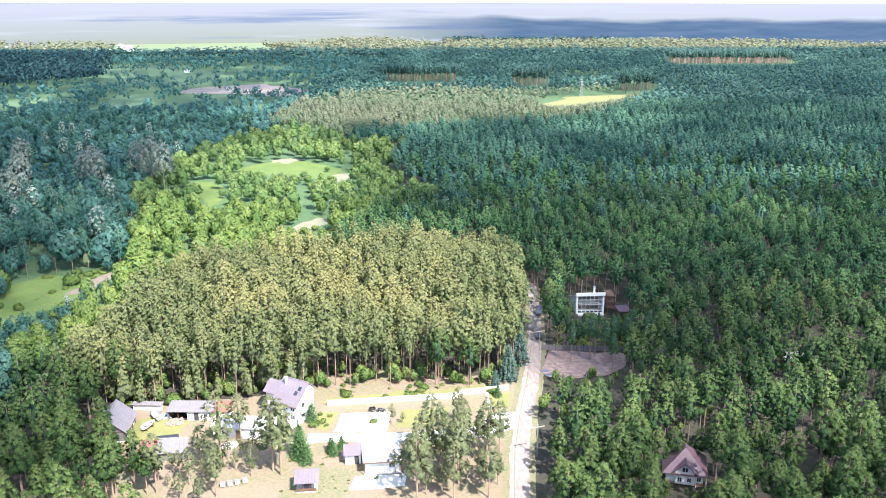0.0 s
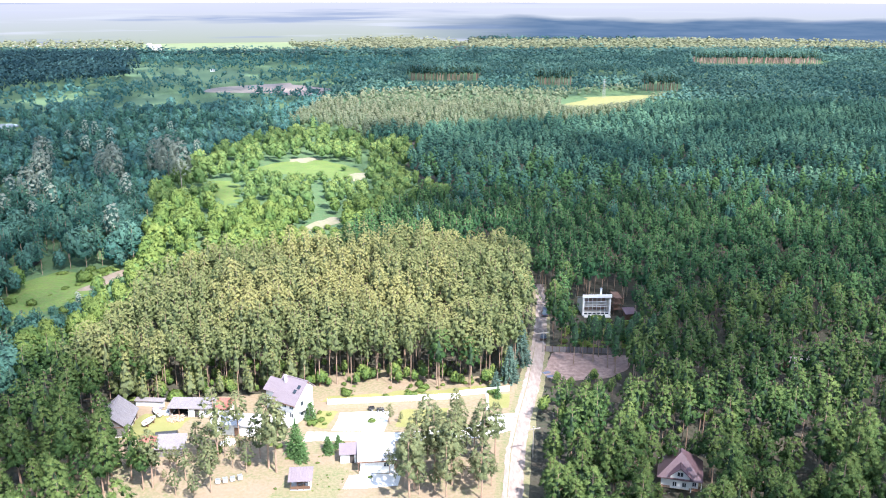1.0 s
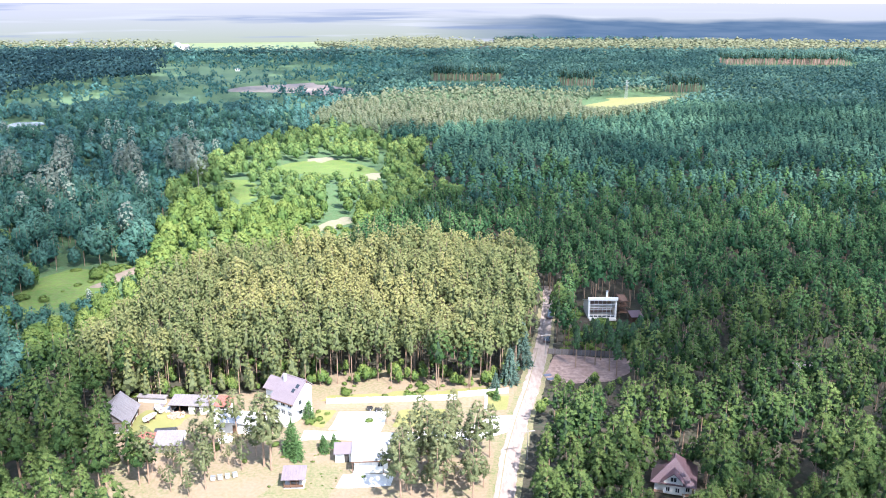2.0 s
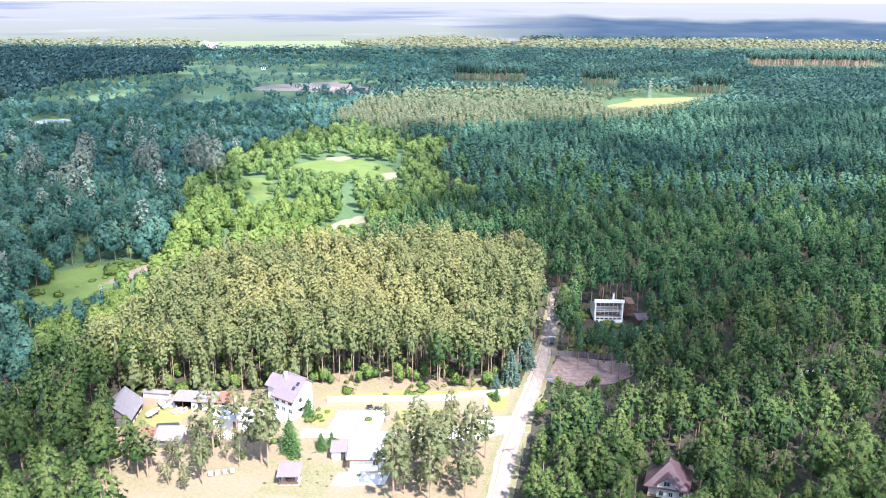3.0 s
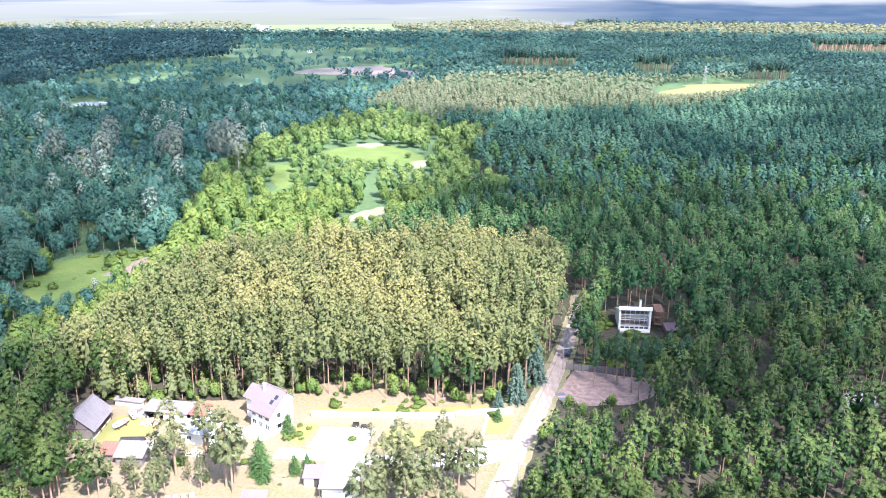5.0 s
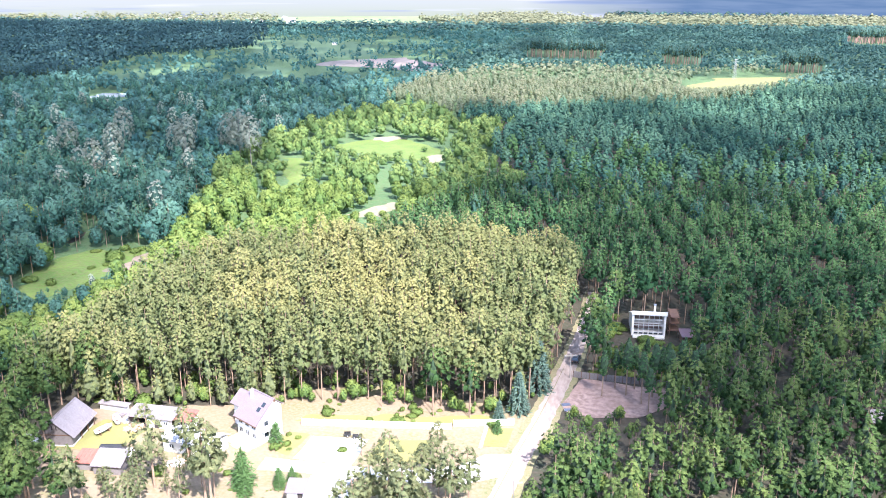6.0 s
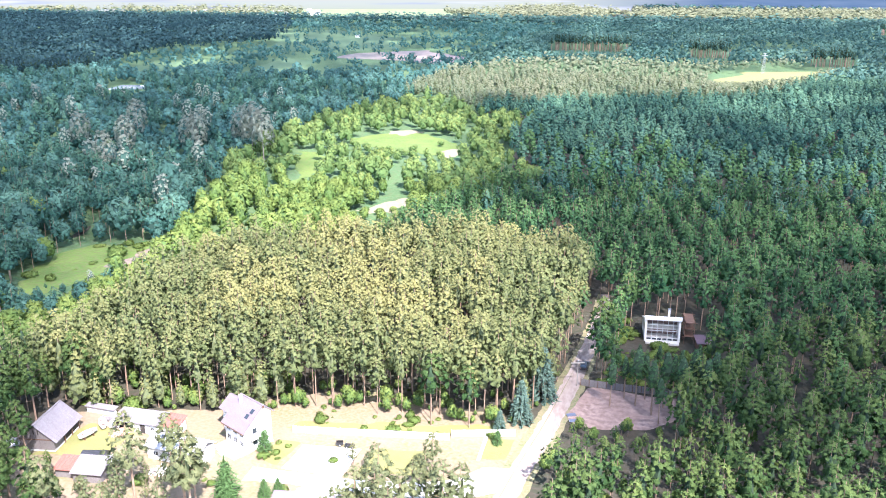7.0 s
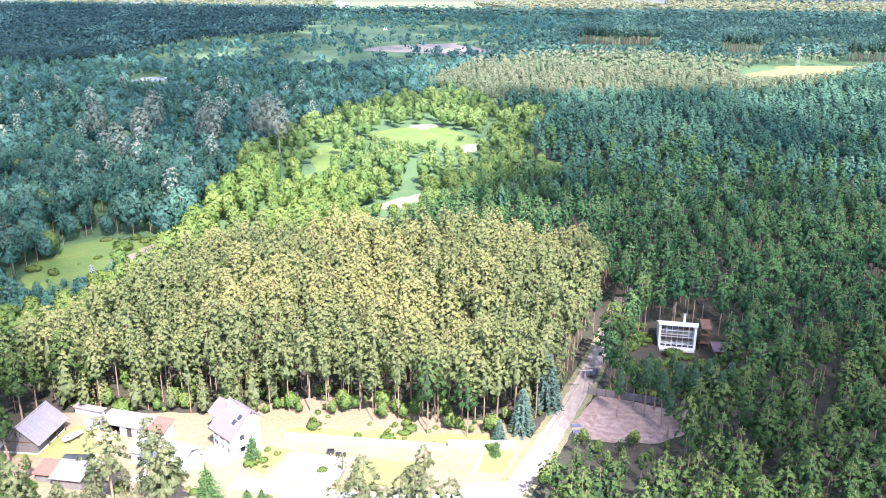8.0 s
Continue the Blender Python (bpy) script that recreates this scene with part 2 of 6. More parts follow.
def inside(x, y, poly):
    """Which of the points lie in the polygon."""
    x, y = np.asarray(x, float), np.asarray(y, float)
    hit = np.zeros(x.shape, bool)
    px, py = poly[-1]
    for qx, qy in poly:
        cross = ((qy > y) != (py > y)) & (x < (px - qx) * (y - qy) / ((py - qy) or 1e-9) + qx)
        hit ^= cross
        px, py = qx, qy
    return hit


def ragged(poly, step, amount, seed):
    """The polygon with an uneven outline."""
    rng = np.random.default_rng(seed)
    out = []
    for (ax, ay), (bx, by) in zip(poly, poly[1:] + poly[:1]):
        k = max(1, int(math.hypot(bx - ax, by - ay) / step))
        for i in range(k):
            t = i / k
            out.append((ax + (bx - ax) * t + rng.normal(0, amount), ay + (by - ay) * t + rng.normal(0, amount)))
    for _ in range(2 if amount > 0.25 else 0):             # cut the corners twice
        out = [((3 * p[0] + q[0]) / 4, (3 * p[1] + q[1]) / 4) if s == 0 else ((p[0] + 3 * q[0]) / 4, (p[1] + 3 * q[1]) / 4)
               for p, q in zip(out, out[1:] + out[:1]) for s in (0, 1)]
    return out


def patch(name, poly, z, material, step=4.0, amount=0.7, seed=1):
    bm = bmesh.new()
    bm.faces.new([bm.verts.new((x, y, z)) for x, y in ragged(poly, step, amount, seed)])
    bmesh.ops.triangulate(bm, faces=bm.faces[:])
    for f in bm.faces:
        if f.calc_center_median() and f.normal.z < 0:
            f.normal_flip()
    return obj(name, bm, material)


# ---------------------------------------------------------------- ground, road, meadows
def ground_sheet():
    bm = bmesh.new()
    bmesh.ops.create_circle(bm, cap_ends=True, radius=4700, segments=96)
    return tagged(obj("ground", bm, M_GROUND), "brown forest floor with moss and needles", "ground", kind="structure")


ground_sheet()

ROAD = [(13.0, 95.0), (15.0, 118.0), (17.3, 145.0), (20.0, 163.0), (23.1, 180.0), (25.6, 197.0), (27.6, 212.0), (29.3, 230.0), (30.6, 246.0), (31.5, 275.0), (33.0, 330.0)]


def road_at(y):
    return np.interp(y, [q for _, q in ROAD], [p for p, _ in ROAD])


def road_strip(name, lo, hi, z, material, seed, y0=95.0, y1=262.0):
    rng = np.random.default_rng(seed)
    bm = bmesh.new()
    rows = []
    for y in np.arange(y0, y1, 1.5):
        w = 1.0 if y < 200 else max(0.72, 1.0 - (y - 200) / 150)
        c = road_at(y)
        xs = np.linspace(lo * w, hi * w, 5)
        j = rng.normal(0, 0.12, 2)
        xs[0] += j[0]
        xs[-1] += j[1]
        rows.append([bm.verts.new((c + x, y, z + 0.03 * math.cos(3.0 * x))) for x in xs])
    for a, b in zip(rows, rows[1:]):
        for i in range(4):
            bm.faces.new((a[i], a[i + 1], b[i + 1], b[i]))
    return obj(name, bm, material)


tagged(road_strip("road", -2.15, 2.15, 0.10, M_SAND, 3), "pale sandy unpaved forest road with wheel ruts", "road", kind="structure")
tagged(road_strip("road_verge", -3.6, 3.4, 0.05, M_VERGE, 4), "dry grass verge along the sandy road", "verge", kind="structure")

YARD = [(-84, 124), (-60, 112), (-20, 108), (14, 108), (16.5, 140), (19, 160), (21, 172), (18, 184), (2, 184), (-20, 187), (-36, 181), (-44, 173), (-60, 168.5), (-80, 162.5), (-82, 150)]
tagged(patch("yard", YARD, 0.03, M_DRYGRASS, 3, 0.5, 5), "dry yellowish grass yard with bare earth", "yard", kind="structure")
CLEARING = [(26.5, 184), (34, 181.5), (44, 184.5), (50, 189), (52, 199.8), (41, 200.2), (29.8, 201.2)]
tagged(patch("clearing", CLEARING, 0.12, M_SOIL, 3, 0.4, 6), "bare pinkish soil building plot", "bare ground", kind="structure")

FLOORS = [[(-95, 176), (-93, 245), (-85, 267), (-64, 281), (-46, 291), (-36, 332), (-6, 354), (2, 370), (-8, 395), (-22, 420), (-30, 470), (-50, 560), (-95, 610), (-128, 590), (-150, 520), (-160, 440), (-156, 380), (-160, 300), (-160, 225), (-124, 190)],
          [(-160, 225), (-160, 300), (-158, 440), (-130, 600), (-160, 720), (-240, 830), (-420, 830), (-640, 700), (-420, 480), (-250, 260)]]
FLOORS.append([(-1400, 640), (-600, 600), (400, 560), (900, 700), (1300, 1500), (-1600, 1500)])
for i, poly in enumerate(FLOORS):
    tagged(patch("undergrowth", poly, 0.06 + 0.02 * i, M_UNDER, 8 if i < 2 else 40, 2.0, 90 + i), "rank green undergrowth of the valley", "undergrowth", kind="structure")

MEADOWS = [
    ("meadow", [(-146, 228), (-150, 262), (-128, 276), (-120, 264), (-121, 244), (-129, 229), (-138, 219)], M_GRASS, "green grass meadow among bushes"),
    ("meadow", [(-122, 466), (-108, 488), (-92, 496), (-72, 482), (-54, 460), (-60, 438), (-88, 444), (-108, 451)], M_GRASS, "sunny green meadow ringed by broadleaf trees"),
    ("meadow", [(-136, 431), (-127, 434), (-113, 402), (-107, 366), (-113, 363), (-123, 397)], M_GRASS, "narrow green glade with a footpath"),
    ("meadow", [(-72, 330), (-64, 345), (-54, 354), (-49, 347), (-60, 327)], M_PALESAND, "pale dry grass and sand strip"),
    ("sand_patch", [(-107, 492), (-96, 506), (-88, 497), (-92, 482)], M_PALESAND, "patch of bare pale sand"),
    ("sand_patch", [(-66, 448), (-57, 456), (-50, 448), (-58, 432)], M_PALESAND, "patch of bare pale sand"),
    ("footpath", [(-127, 252), (-126, 268), (-119, 274), (-117, 262), (-121, 250)], M_HEATH, "worn pale footpath through the meadow"),
    ("field", [(-425, 690), (-440, 790), (-380, 832), (-330, 765), (-356, 690)], M_FIELD, "wet green pasture with scattered bushes"),
    ("field", [(-470, 1160), (-486, 1236), (-369, 1240), (-262, 1062), (-240, 985), (-290, 925), (-372, 930)], M_FIELD, "pale green open pasture"),
    ("field", [(-278, 880), (-274, 922), (-200, 985), (-150, 912), (-146, 850), (-215, 858)], M_PINKFIELD, "dry pinkish reed field"),
    ("field", [(-296, 665), (-336, 850), (-288, 850), (-252, 720)], M_FIELD, "wet green pasture with scattered bushes"),
    ("field", [(90, 1010), (130, 1060), (200, 1070), (250, 1000), (200, 960), (140, 955)], M_FIELD, "green clear-cut with young growth"),
    ("sand_patch", [(84, 750), (98, 800), (127, 848), (160, 852), (192, 866), (174, 812), (140, 772), (108, 744)], M_LAWN, "pale sunlit grassy crest under the pylon"),
    ("field", [(-1500, 1650), (-1100, 2250), (-250, 2300), (-240, 1640), (-480, 1560), (-900, 1480)], M_PALEFIELD, "distant open farmland"),
    ("field", [(60, 1560), (300, 1640), (700, 1700), (720, 1650), (340, 1560), (80, 1500)], M_PALEFIELD, "pale sunlit clear-cut between far woods"),
]
for i, (nm, poly, mat, lab) in enumerate(MEADOWS):
    far = poly[0][1] > 600
    tagged(patch(nm, poly, 0.25 if far else 0.15 + 0.05 * (nm != "meadow"), mat, 22 if far else 4, 7 if far else 1.9, 20 + i), lab, "meadow", kind="structure")


def river_pool():
    m, n, b = shader("river_water", 0.06)
    # pale base: the sky's reflection is painted into the water's colour
    b.inputs["Base Color"].default_value = (0.34, 0.38, 0.42, 1)
    b.inputs["Specular IOR Level"].default_value = 1.0
    bump(n, b, noisy(n, 0.6, 3), 0.15, 0.05)
    tagged(patch("water", [(-372, 606), (-372, 634), (-352, 640), (-340, 622), (-352, 612)], 0.4, m, 6, 1.0, 50), "bright bend of a small river", "river", kind="structure")


river_pool()


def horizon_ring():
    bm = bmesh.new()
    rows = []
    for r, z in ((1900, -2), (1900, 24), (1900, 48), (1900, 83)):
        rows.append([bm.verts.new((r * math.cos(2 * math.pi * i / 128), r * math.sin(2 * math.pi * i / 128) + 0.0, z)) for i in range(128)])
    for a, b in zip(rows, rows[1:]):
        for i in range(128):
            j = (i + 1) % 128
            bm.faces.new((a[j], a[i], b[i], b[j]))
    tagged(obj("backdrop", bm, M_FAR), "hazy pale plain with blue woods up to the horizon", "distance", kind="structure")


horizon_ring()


# ---------------------------------------------------------------- broken clouds that shade the woods
GAPS = [
    [(-48, 60), (24, 60), (30, 110), (34, 150), (52, 176), (54, 207), (24, 208), (20, 215), (19, 250), (14, 280), (-20, 290), (-34, 340), (-24, 372), (-40, 440), (-50, 492), (-70, 530), (-92, 590), (-118, 600), (-130, 540), (-146, 480), (-144, 400), (-124, 330), (-122, 285), (-130, 258), (-128, 232), (-116, 205), (-106, 186), (-94, 178), (-86, 158), (-72, 144), (-60, 124), (-50, 95)],
    [(-140, 610), (-95, 592), (-66, 560), (-9, 592), (67, 612), (118, 650), (168, 745), (200, 800), (205, 880), (150, 890), (60, 860), (-13, 890), (-96, 835), (-140, 742)],
    [(330, 1230), (540, 1200), (560, 1350), (340, 1360)],
    [(-1500, 1400), (-500, 1430), (34, 1480), (480, 1490), (900, 1540), (1500, 1650), (1500, 1900), (700, 1810), (34, 1780), (-60, 2000), (-150, 2600), (-1700, 2600)],
]


def cloud_deck():
    rng = np.random.default_rng(11)
    height = 1150.0
    off = np.array([sun_dir.x, sun_dir.y]) / sun_dir.z * height
    step = 44.0
    gx, gy = np.meshgrid(np.arange(-1300, 1300, step), np.arange(-150, 2350, step))
    x = gx.ravel() + rng.uniform(-0.4, 0.4, gx.size) * step
    y = gy.ravel() + rng.uniform(-0.4, 0.4, gx.size) * step
    r = step * rng.uniform(0.62, 0.95, x.size)
    keep = np.ones(x.size, bool)
    for g in GAPS:
        cx, cy = np.mean([p for p, _ in g]), np.mean([q for _, q in g])
        ang = np.arctan2(y - cy, x - cx)
        keep &= ~inside(x - np.cos(ang) * r * 0.45, y - np.sin(ang) * r * 0.45, g)
    x, y, r = x[keep], y[keep], r[keep]
    bm = bmesh.new()
    bmesh.ops.create_icosphere(bm, subdivisions=1, radius=1)
    bm.verts.ensure_lookup_table()
    base = np.array([[v.co[:] for v in f.verts] for f in bm.faces])
    bm.free()
    pos = np.stack([x + off[0], y + off[1], height + rng.uniform(-20, 30, x.size)], 1)
    size = np.stack([r, r, r * 0.45], 1)
    tri = base[None] * size[:, None, None, :] + pos[:, None, None, :]
    ob = soup("cloud", tri.reshape(-1, 3, 3), M_CLOUD)
    tagged(ob, "broken white fair-weather cloud layer high overhead", "cloud", kind="stuff")


cloud_deck()


# ---------------------------------------------------------------- trees
def spikes(rng, base, direction, length, width, facing=None, loose=0.24):
    """Long triangles from base along direction, turned towards facing, or at random."""
    n = len(base)
    d = direction / np.linalg.norm(direction, axis=1, keepdims=True)
    s = np.cross(d, rng.normal(size=(n, 3)) * (1.0 if facing is None else loose) + (0.0 if facing is None else facing))
    s /= np.linalg.norm(s, axis=1, keepdims=True)
    L, W = np.broadcast_to(length, n)[:, None], np.broadcast_to(width, n)[:, None]
    return np.stack([base - d * L * 0.3 - s * W * 0.5, base - d * L * 0.3 + s * W * 0.5, base + d * L * 0.7], 1)


def girth(u, top):
    """Share of the greatest radius at height u of the crown: a rounded cone over a drawn-in foot."""
    return 0.6 + 2.0 * u if u < 0.2 else max(0.0, 1 - (u - 0.2) / 0.81) ** top


def puffs(rng, centre, normal, radius, per, sprigs=0, rise=0.6, jag=0.32, drop=0.25, up=0.5, slim=0.34):
    """Cushions of needles or leaves: a raised middle, a ragged rim of 'per' tips round each centre and sprigs that stand out of it, with soft normals."""
    n = len(centre)
    nn = normal / np.linalg.norm(normal, axis=1, keepdims=True)
    t1 = np.cross(nn, rng.normal(size=nn.shape))
    t1 /= np.linalg.norm(t1, axis=1, keepdims=True)
    t2 = np.cross(nn, t1)
    an = (np.arange(per) + rng.uniform(-0.3, 0.3, (n, per))) * 2 * math.pi / per
    far = 0.95 * np.where(np.arange(per) % 2, 1 + jag, 1 - jag) * rng.uniform(0.8, 1.2, (n, per))
    low = drop * rng.uniform(-0.3, 1.6, (n, per))
    ray = np.cos(an)[..., None] * t1[:, None] + np.sin(an)[..., None] * t2[:, None]
    r = radius[:, None, None]
    rim = centre[:, None] + ray * far[..., None] * r - nn[:, None] * low[..., None] * r
    apex = np.broadcast_to((centre + nn * rise * radius[:, None] * rng.uniform(0.7, 1.2, (n, 1)))[:, None], rim.shape)
    edge = ray * 0.8 + nn[:, None] * 0.55
    peak = np.broadcast_to(nn[:, None], rim.shape)
    tri = np.stack([apex, rim, np.roll(rim, -1, 1)], 2)
    nrm = np.stack([peak, edge, np.roll(edge, -1, 1)], 2)
    out = [np.concatenate([tri, nrm], -1).reshape(-1, 3, 6)]
    if sprigs:
        a = rng.uniform(0, 2 * math.pi, (n, sprigs))
        f = np.sqrt(rng.uniform(0.02, 1.0, (n, sprigs)))[..., None]
        way = np.cos(a)[..., None] * t1[:, None] + np.sin(a)[..., None] * t2[:, None]
        foot = centre[:, None] + way * f * 0.9 * r + nn[:, None] * r * rise * (1 - f ** 2) * 0.8
        d = way * (0.5 + f) + nn[:, None] * (0.75 - 0.5 * f) + np.array([0, 0, up]) + rng.normal(0, 0.25, foot.shape)
        d /= np.linalg.norm(d, axis=2, keepdims=True)
        w = np.cross(d, rng.normal(size=d.shape) * 0.5 + nn[:, None])
        w /= np.linalg.norm(w, axis=2, keepdims=True)
        L = r * rng.uniform(0.5, 1.0, (n, sprigs, 1))
        tri = np.stack([foot - w * L * slim - d * L * 0.1, foot + w * L * slim - d * L * 0.1, foot + d * L], 2)
        v = (way * f * 0.7 + nn[:, None] * 0.8)[:, :, None] + np.zeros((1, 1, 3, 1))
        out.append(np.concatenate([tri, v], -1).reshape(-1, 3, 6))
    return np.concatenate(out)


def rounded(tri, H, low, share=0.35):
    """Lets the normals of a crown's cushions follow the whole crown a little."""
    mid = tri[:, :, :3] - np.array([0, 0, H * (low + 0.35 * (1 - low))])
    mid[:, :, 2] = np.maximum(mid[:, :, 2] * 0.8, -0.5) + 0.5
    mid /= np.linalg.norm(mid, axis=2, keepdims=True) + 1e-9
    own = tri[:, :, 3:] * (1 - share) + mid * share
    tri[:, :, 3:] = own / (np.linalg.norm(own, axis=2, keepdims=True) + 1e-9)
    return tri


def pine_crown(seed, H=17.0, R=2.4, low=0.4, lobes=28, per=6, sprigs=8, top=0.65, share=0.34):
    """A Scots pine's crown: brushes of needles that rise from the branch ends, on an uneven rounded cone with gaps."""
    rng = np.random.default_rng(seed)
    k = np.arange(lobes)
    u = np.clip((k + rng.uniform(0.0, 1.0, lobes)) / lobes, 0, 1) ** 1.08 * 0.96
    th = 2.39996 * k + rng.uniform(-0.5, 0.5, lobes)
    lean = rng.normal(0, 0.08, 2) * R
    side = rng.uniform(0, 6.28)
    rm = R * np.array([girth(q, top) for q in u]) * rng.uniform(0.60, 1.12, lobes) * (1 + 0.18 * np.cos(th - side))
    lr = R * share * rng.uniform(0.75, 1.2, lobes) * (1.05 - 0.5 * u)
    rm = np.maximum(rm - 0.5 * lr, 0)
    out = np.stack([np.cos(th), np.sin(th), 0 * th], 1)
    c = out * rm[:, None]
    c[:, :2] += lean * u[:, None]
    c[:, 2] = H * (low + (1 - low) * u) - 0.5 * lr + rng.normal(0, 0.2, lobes)
    nrm = out * (0.8 - 0.5 * u)[:, None] + np.array([0, 0, 0.7])
    return rounded(puffs(rng, c, nrm, lr, per, sprigs, 0.5, 0.22, 0.42, 0.40, 0.5 / sprigs ** 0.45), H, low, 0.5)


def spruce_crown(seed, H=12.0, R=2.6, whorls=14, arms=9, per=6, leaf=0.8):
    rng = np.random.default_rng(seed)
    tri = []
    for k in range(whorls):
        u = k / whorls
        z = H * (0.06 + 0.92 * u)
        rm = R * (1 - u) ** 0.9
        for a in range(arms):
            th = 2 * math.pi * (a + rng.uniform(-0.3, 0.3)) / arms + k * 0.7
            out = np.array([math.cos(th), math.sin(th), 0])
            for f in (1.0, 0.65):
                c = out * rm * f
                c[2] = z - 0.22 * rm * f
                d = out + np.array([0, 0, -0.15]) + rng.normal(0, 0.4, (per, 3))
                tri.append(spikes(rng, c + rng.normal(0, 0.14, (per, 3)), d, leaf * (0.55 + 0.6 * (1 - u)), leaf * 0.34, out * 0.4 + np.array([0, 0, 0.8]), 0.4))
    d = np.array([0, 0, 1.0]) + rng.normal(0, 0.12, (4, 3))
    tri.append(spikes(rng, np.tile([0, 0, H], (4, 1)).astype(float), d, 0.9, 0.25))
    return np.concatenate(tri)


def leaf_crown(seed, H=13.0, R=3.8, low=0.22, lobes=30, per=6, sprigs=6, spread=0.34):
    """Rounded lobes of leaves on an uneven dome."""
    rng = np.random.default_rng(seed)
    cz, rz = H * (1 + low) / 2, H * (1 - low) / 2
    k = np.arange(lobes)
    ph = np.arccos(1 - 1.6 * (k + 0.5) / lobes)
    th = 2.39996 * k + rng.uniform(-0.45, 0.45, lobes)
    lr = R * spread * rng.uniform(0.65, 1.2, lobes)
    far = rng.uniform(0.72, 1.12, lobes)
    n = np.stack([np.sin(ph) * np.cos(th), np.sin(ph) * np.sin(th), np.cos(ph)], 1)
    c = n * np.stack([(R - 0.6 * lr) * far, (R - 0.6 * lr) * far, (rz - 0.6 * lr) * far ** 0.6], 1) + np.array([0, 0, cz])
    return rounded(puffs(rng, c, n + np.array([0, 0, 0.25]), lr, per, sprigs, 0.6, 0.2, 0.45, 0.2, 0.5), H, low, 0.3)


def pine_core(seed, H=17.0, R=2.4, low=0.5, top=0.62, fill=0.72, sides=6, levels=(0.0, 0.22, 0.55, 0.85)):
    """A filler inside a crown, its dark colour standing for the shade between the tufts."""
    rng = np.random.default_rng(seed)
    rings = []
    for u in levels:
        rm = R * fill * girth(u, top)
        an = np.arange(sides) * 2 * math.pi / sides + u * 2
        r = rm * rng.uniform(0.75, 1.2, sides)
        rings.append(np.stack([r * np.cos(an), r * np.sin(an), H * (low + (1 - low) * u) + rng.normal(0, 0.25, sides)], 1))
    tip, foot = np.array([0, 0, H - 0.2]), np.array([0, 0, H * low - 0.3])
    tri = []
    for p, q in zip(rings, rings[1:]):
        for i in range(sides):
            j = (i + 1) % sides
            tri += [(p[i], p[j], q[j]), (p[i], q[j], q[i])]
    for i in range(sides):
        j = (i + 1) % sides
        tri += [(rings[-1][i], rings[-1][j], tip), (rings[0][j], rings[0][i], foot)]
    return np.array(tri)


def leaf_core(seed, H=13.0, R=3.8, low=0.22, fill=0.78, sides=7):
    rng = np.random.default_rng(seed)
    rings = []
    for ph in (2.5, 1.9, 1.2, 0.6):
        an = np.arange(sides) * 2 * math.pi / sides + ph
        r = R * fill * math.sin(ph) * rng.uniform(0.75, 1.15, sides)
        z = H * (1 + low) / 2 + H * (1 - low) / 2 * fill * math.cos(ph)
        rings.append(np.stack([r * np.cos(an), r * np.sin(an), z + rng.normal(0, 0.03 * H, sides)], 1))
    tip = np.array([0, 0, H * (1 + low) / 2 + H * (1 - low) / 2 * fill])
    tri = []
    for p, q in zip(rings, rings[1:]):
        for i in range(sides):
            j = (i + 1) % sides
            tri += [(p[i], p[j], q[j]), (p[i], q[j], q[i])]
    for i in range(sides):
        tri.append((rings[-1][i], rings[-1][(i + 1) % sides], tip))
    return np.array(tri)


def stem(points, radii, sides=6):
    """A tapered stem along points, as triangles."""
    rings = []
    for (x, y, z), r in zip(points, radii):
        a = np.arange(sides) * 2 * math.pi / sides
        rings.append(np.stack([x + r * np.cos(a), y + r * np.sin(a), np.full(sides, z)], 1))
    tri = []
    for p, q in zip(rings, rings[1:]):
        for i in range(sides):
            j = (i + 1) % sides
            tri += [(p[i], p[j], q[j]), (p[i], q[j], q[i])]
    return np.array(tri)


def limb(a, b, ra, rb, sides=4):
    a, b = np.array(a, float), np.array(b, float)
    d = (b - a) / np.linalg.norm(b - a)
    s = np.cross(d, (0.3, 0.2, 1.0))
    s /= np.linalg.norm(s)
    t = np.cross(d, s)
    an = np.arange(sides) * 2 * math.pi / sides
    ring = np.cos(an)[:, None] * s + np.sin(an)[:, None] * t
    tri = []
    for i in range(sides):
        j = (i + 1) % sides
        tri += [(a + ring[i] * ra, a + ring[j] * ra, b + ring[j] * rb), (a + ring[i] * ra, b + ring[j] * rb, b + ring[i] * rb)]
    return np.array(tri)


def trunk_tri(seed, H, r, limbs=6, lo=0.45):
    rng = np.random.default_rng(seed)
    lean = rng.normal(0, 0.02, 2) * H
    pts = [(lean[0] * t * t, lean[1] * t * t, H * t) for t in (-0.01, 0.25, 0.55, 0.85, 0.97)]
    tri = [stem(pts, [r * 1.25, r, r * 0.8, r * 0.4, r * 0.15], 7)]
    for k in range(limbs):
        t = lo + (0.92 - lo) * k / max(1, limbs)
        th = 2.4 * k + rng.uniform(-0.5, 0.5)
        L = H * 0.13 * (1.15 - t)
        p = np.array([lean[0] * t * t, lean[1] * t * t, H * t])
        tri.append(limb(p, p + np.array([math.cos(th) * L, math.sin(th) * L, 0.35 * L]), r * 0.28, r * 0.08))
    return np.concatenate(tri)


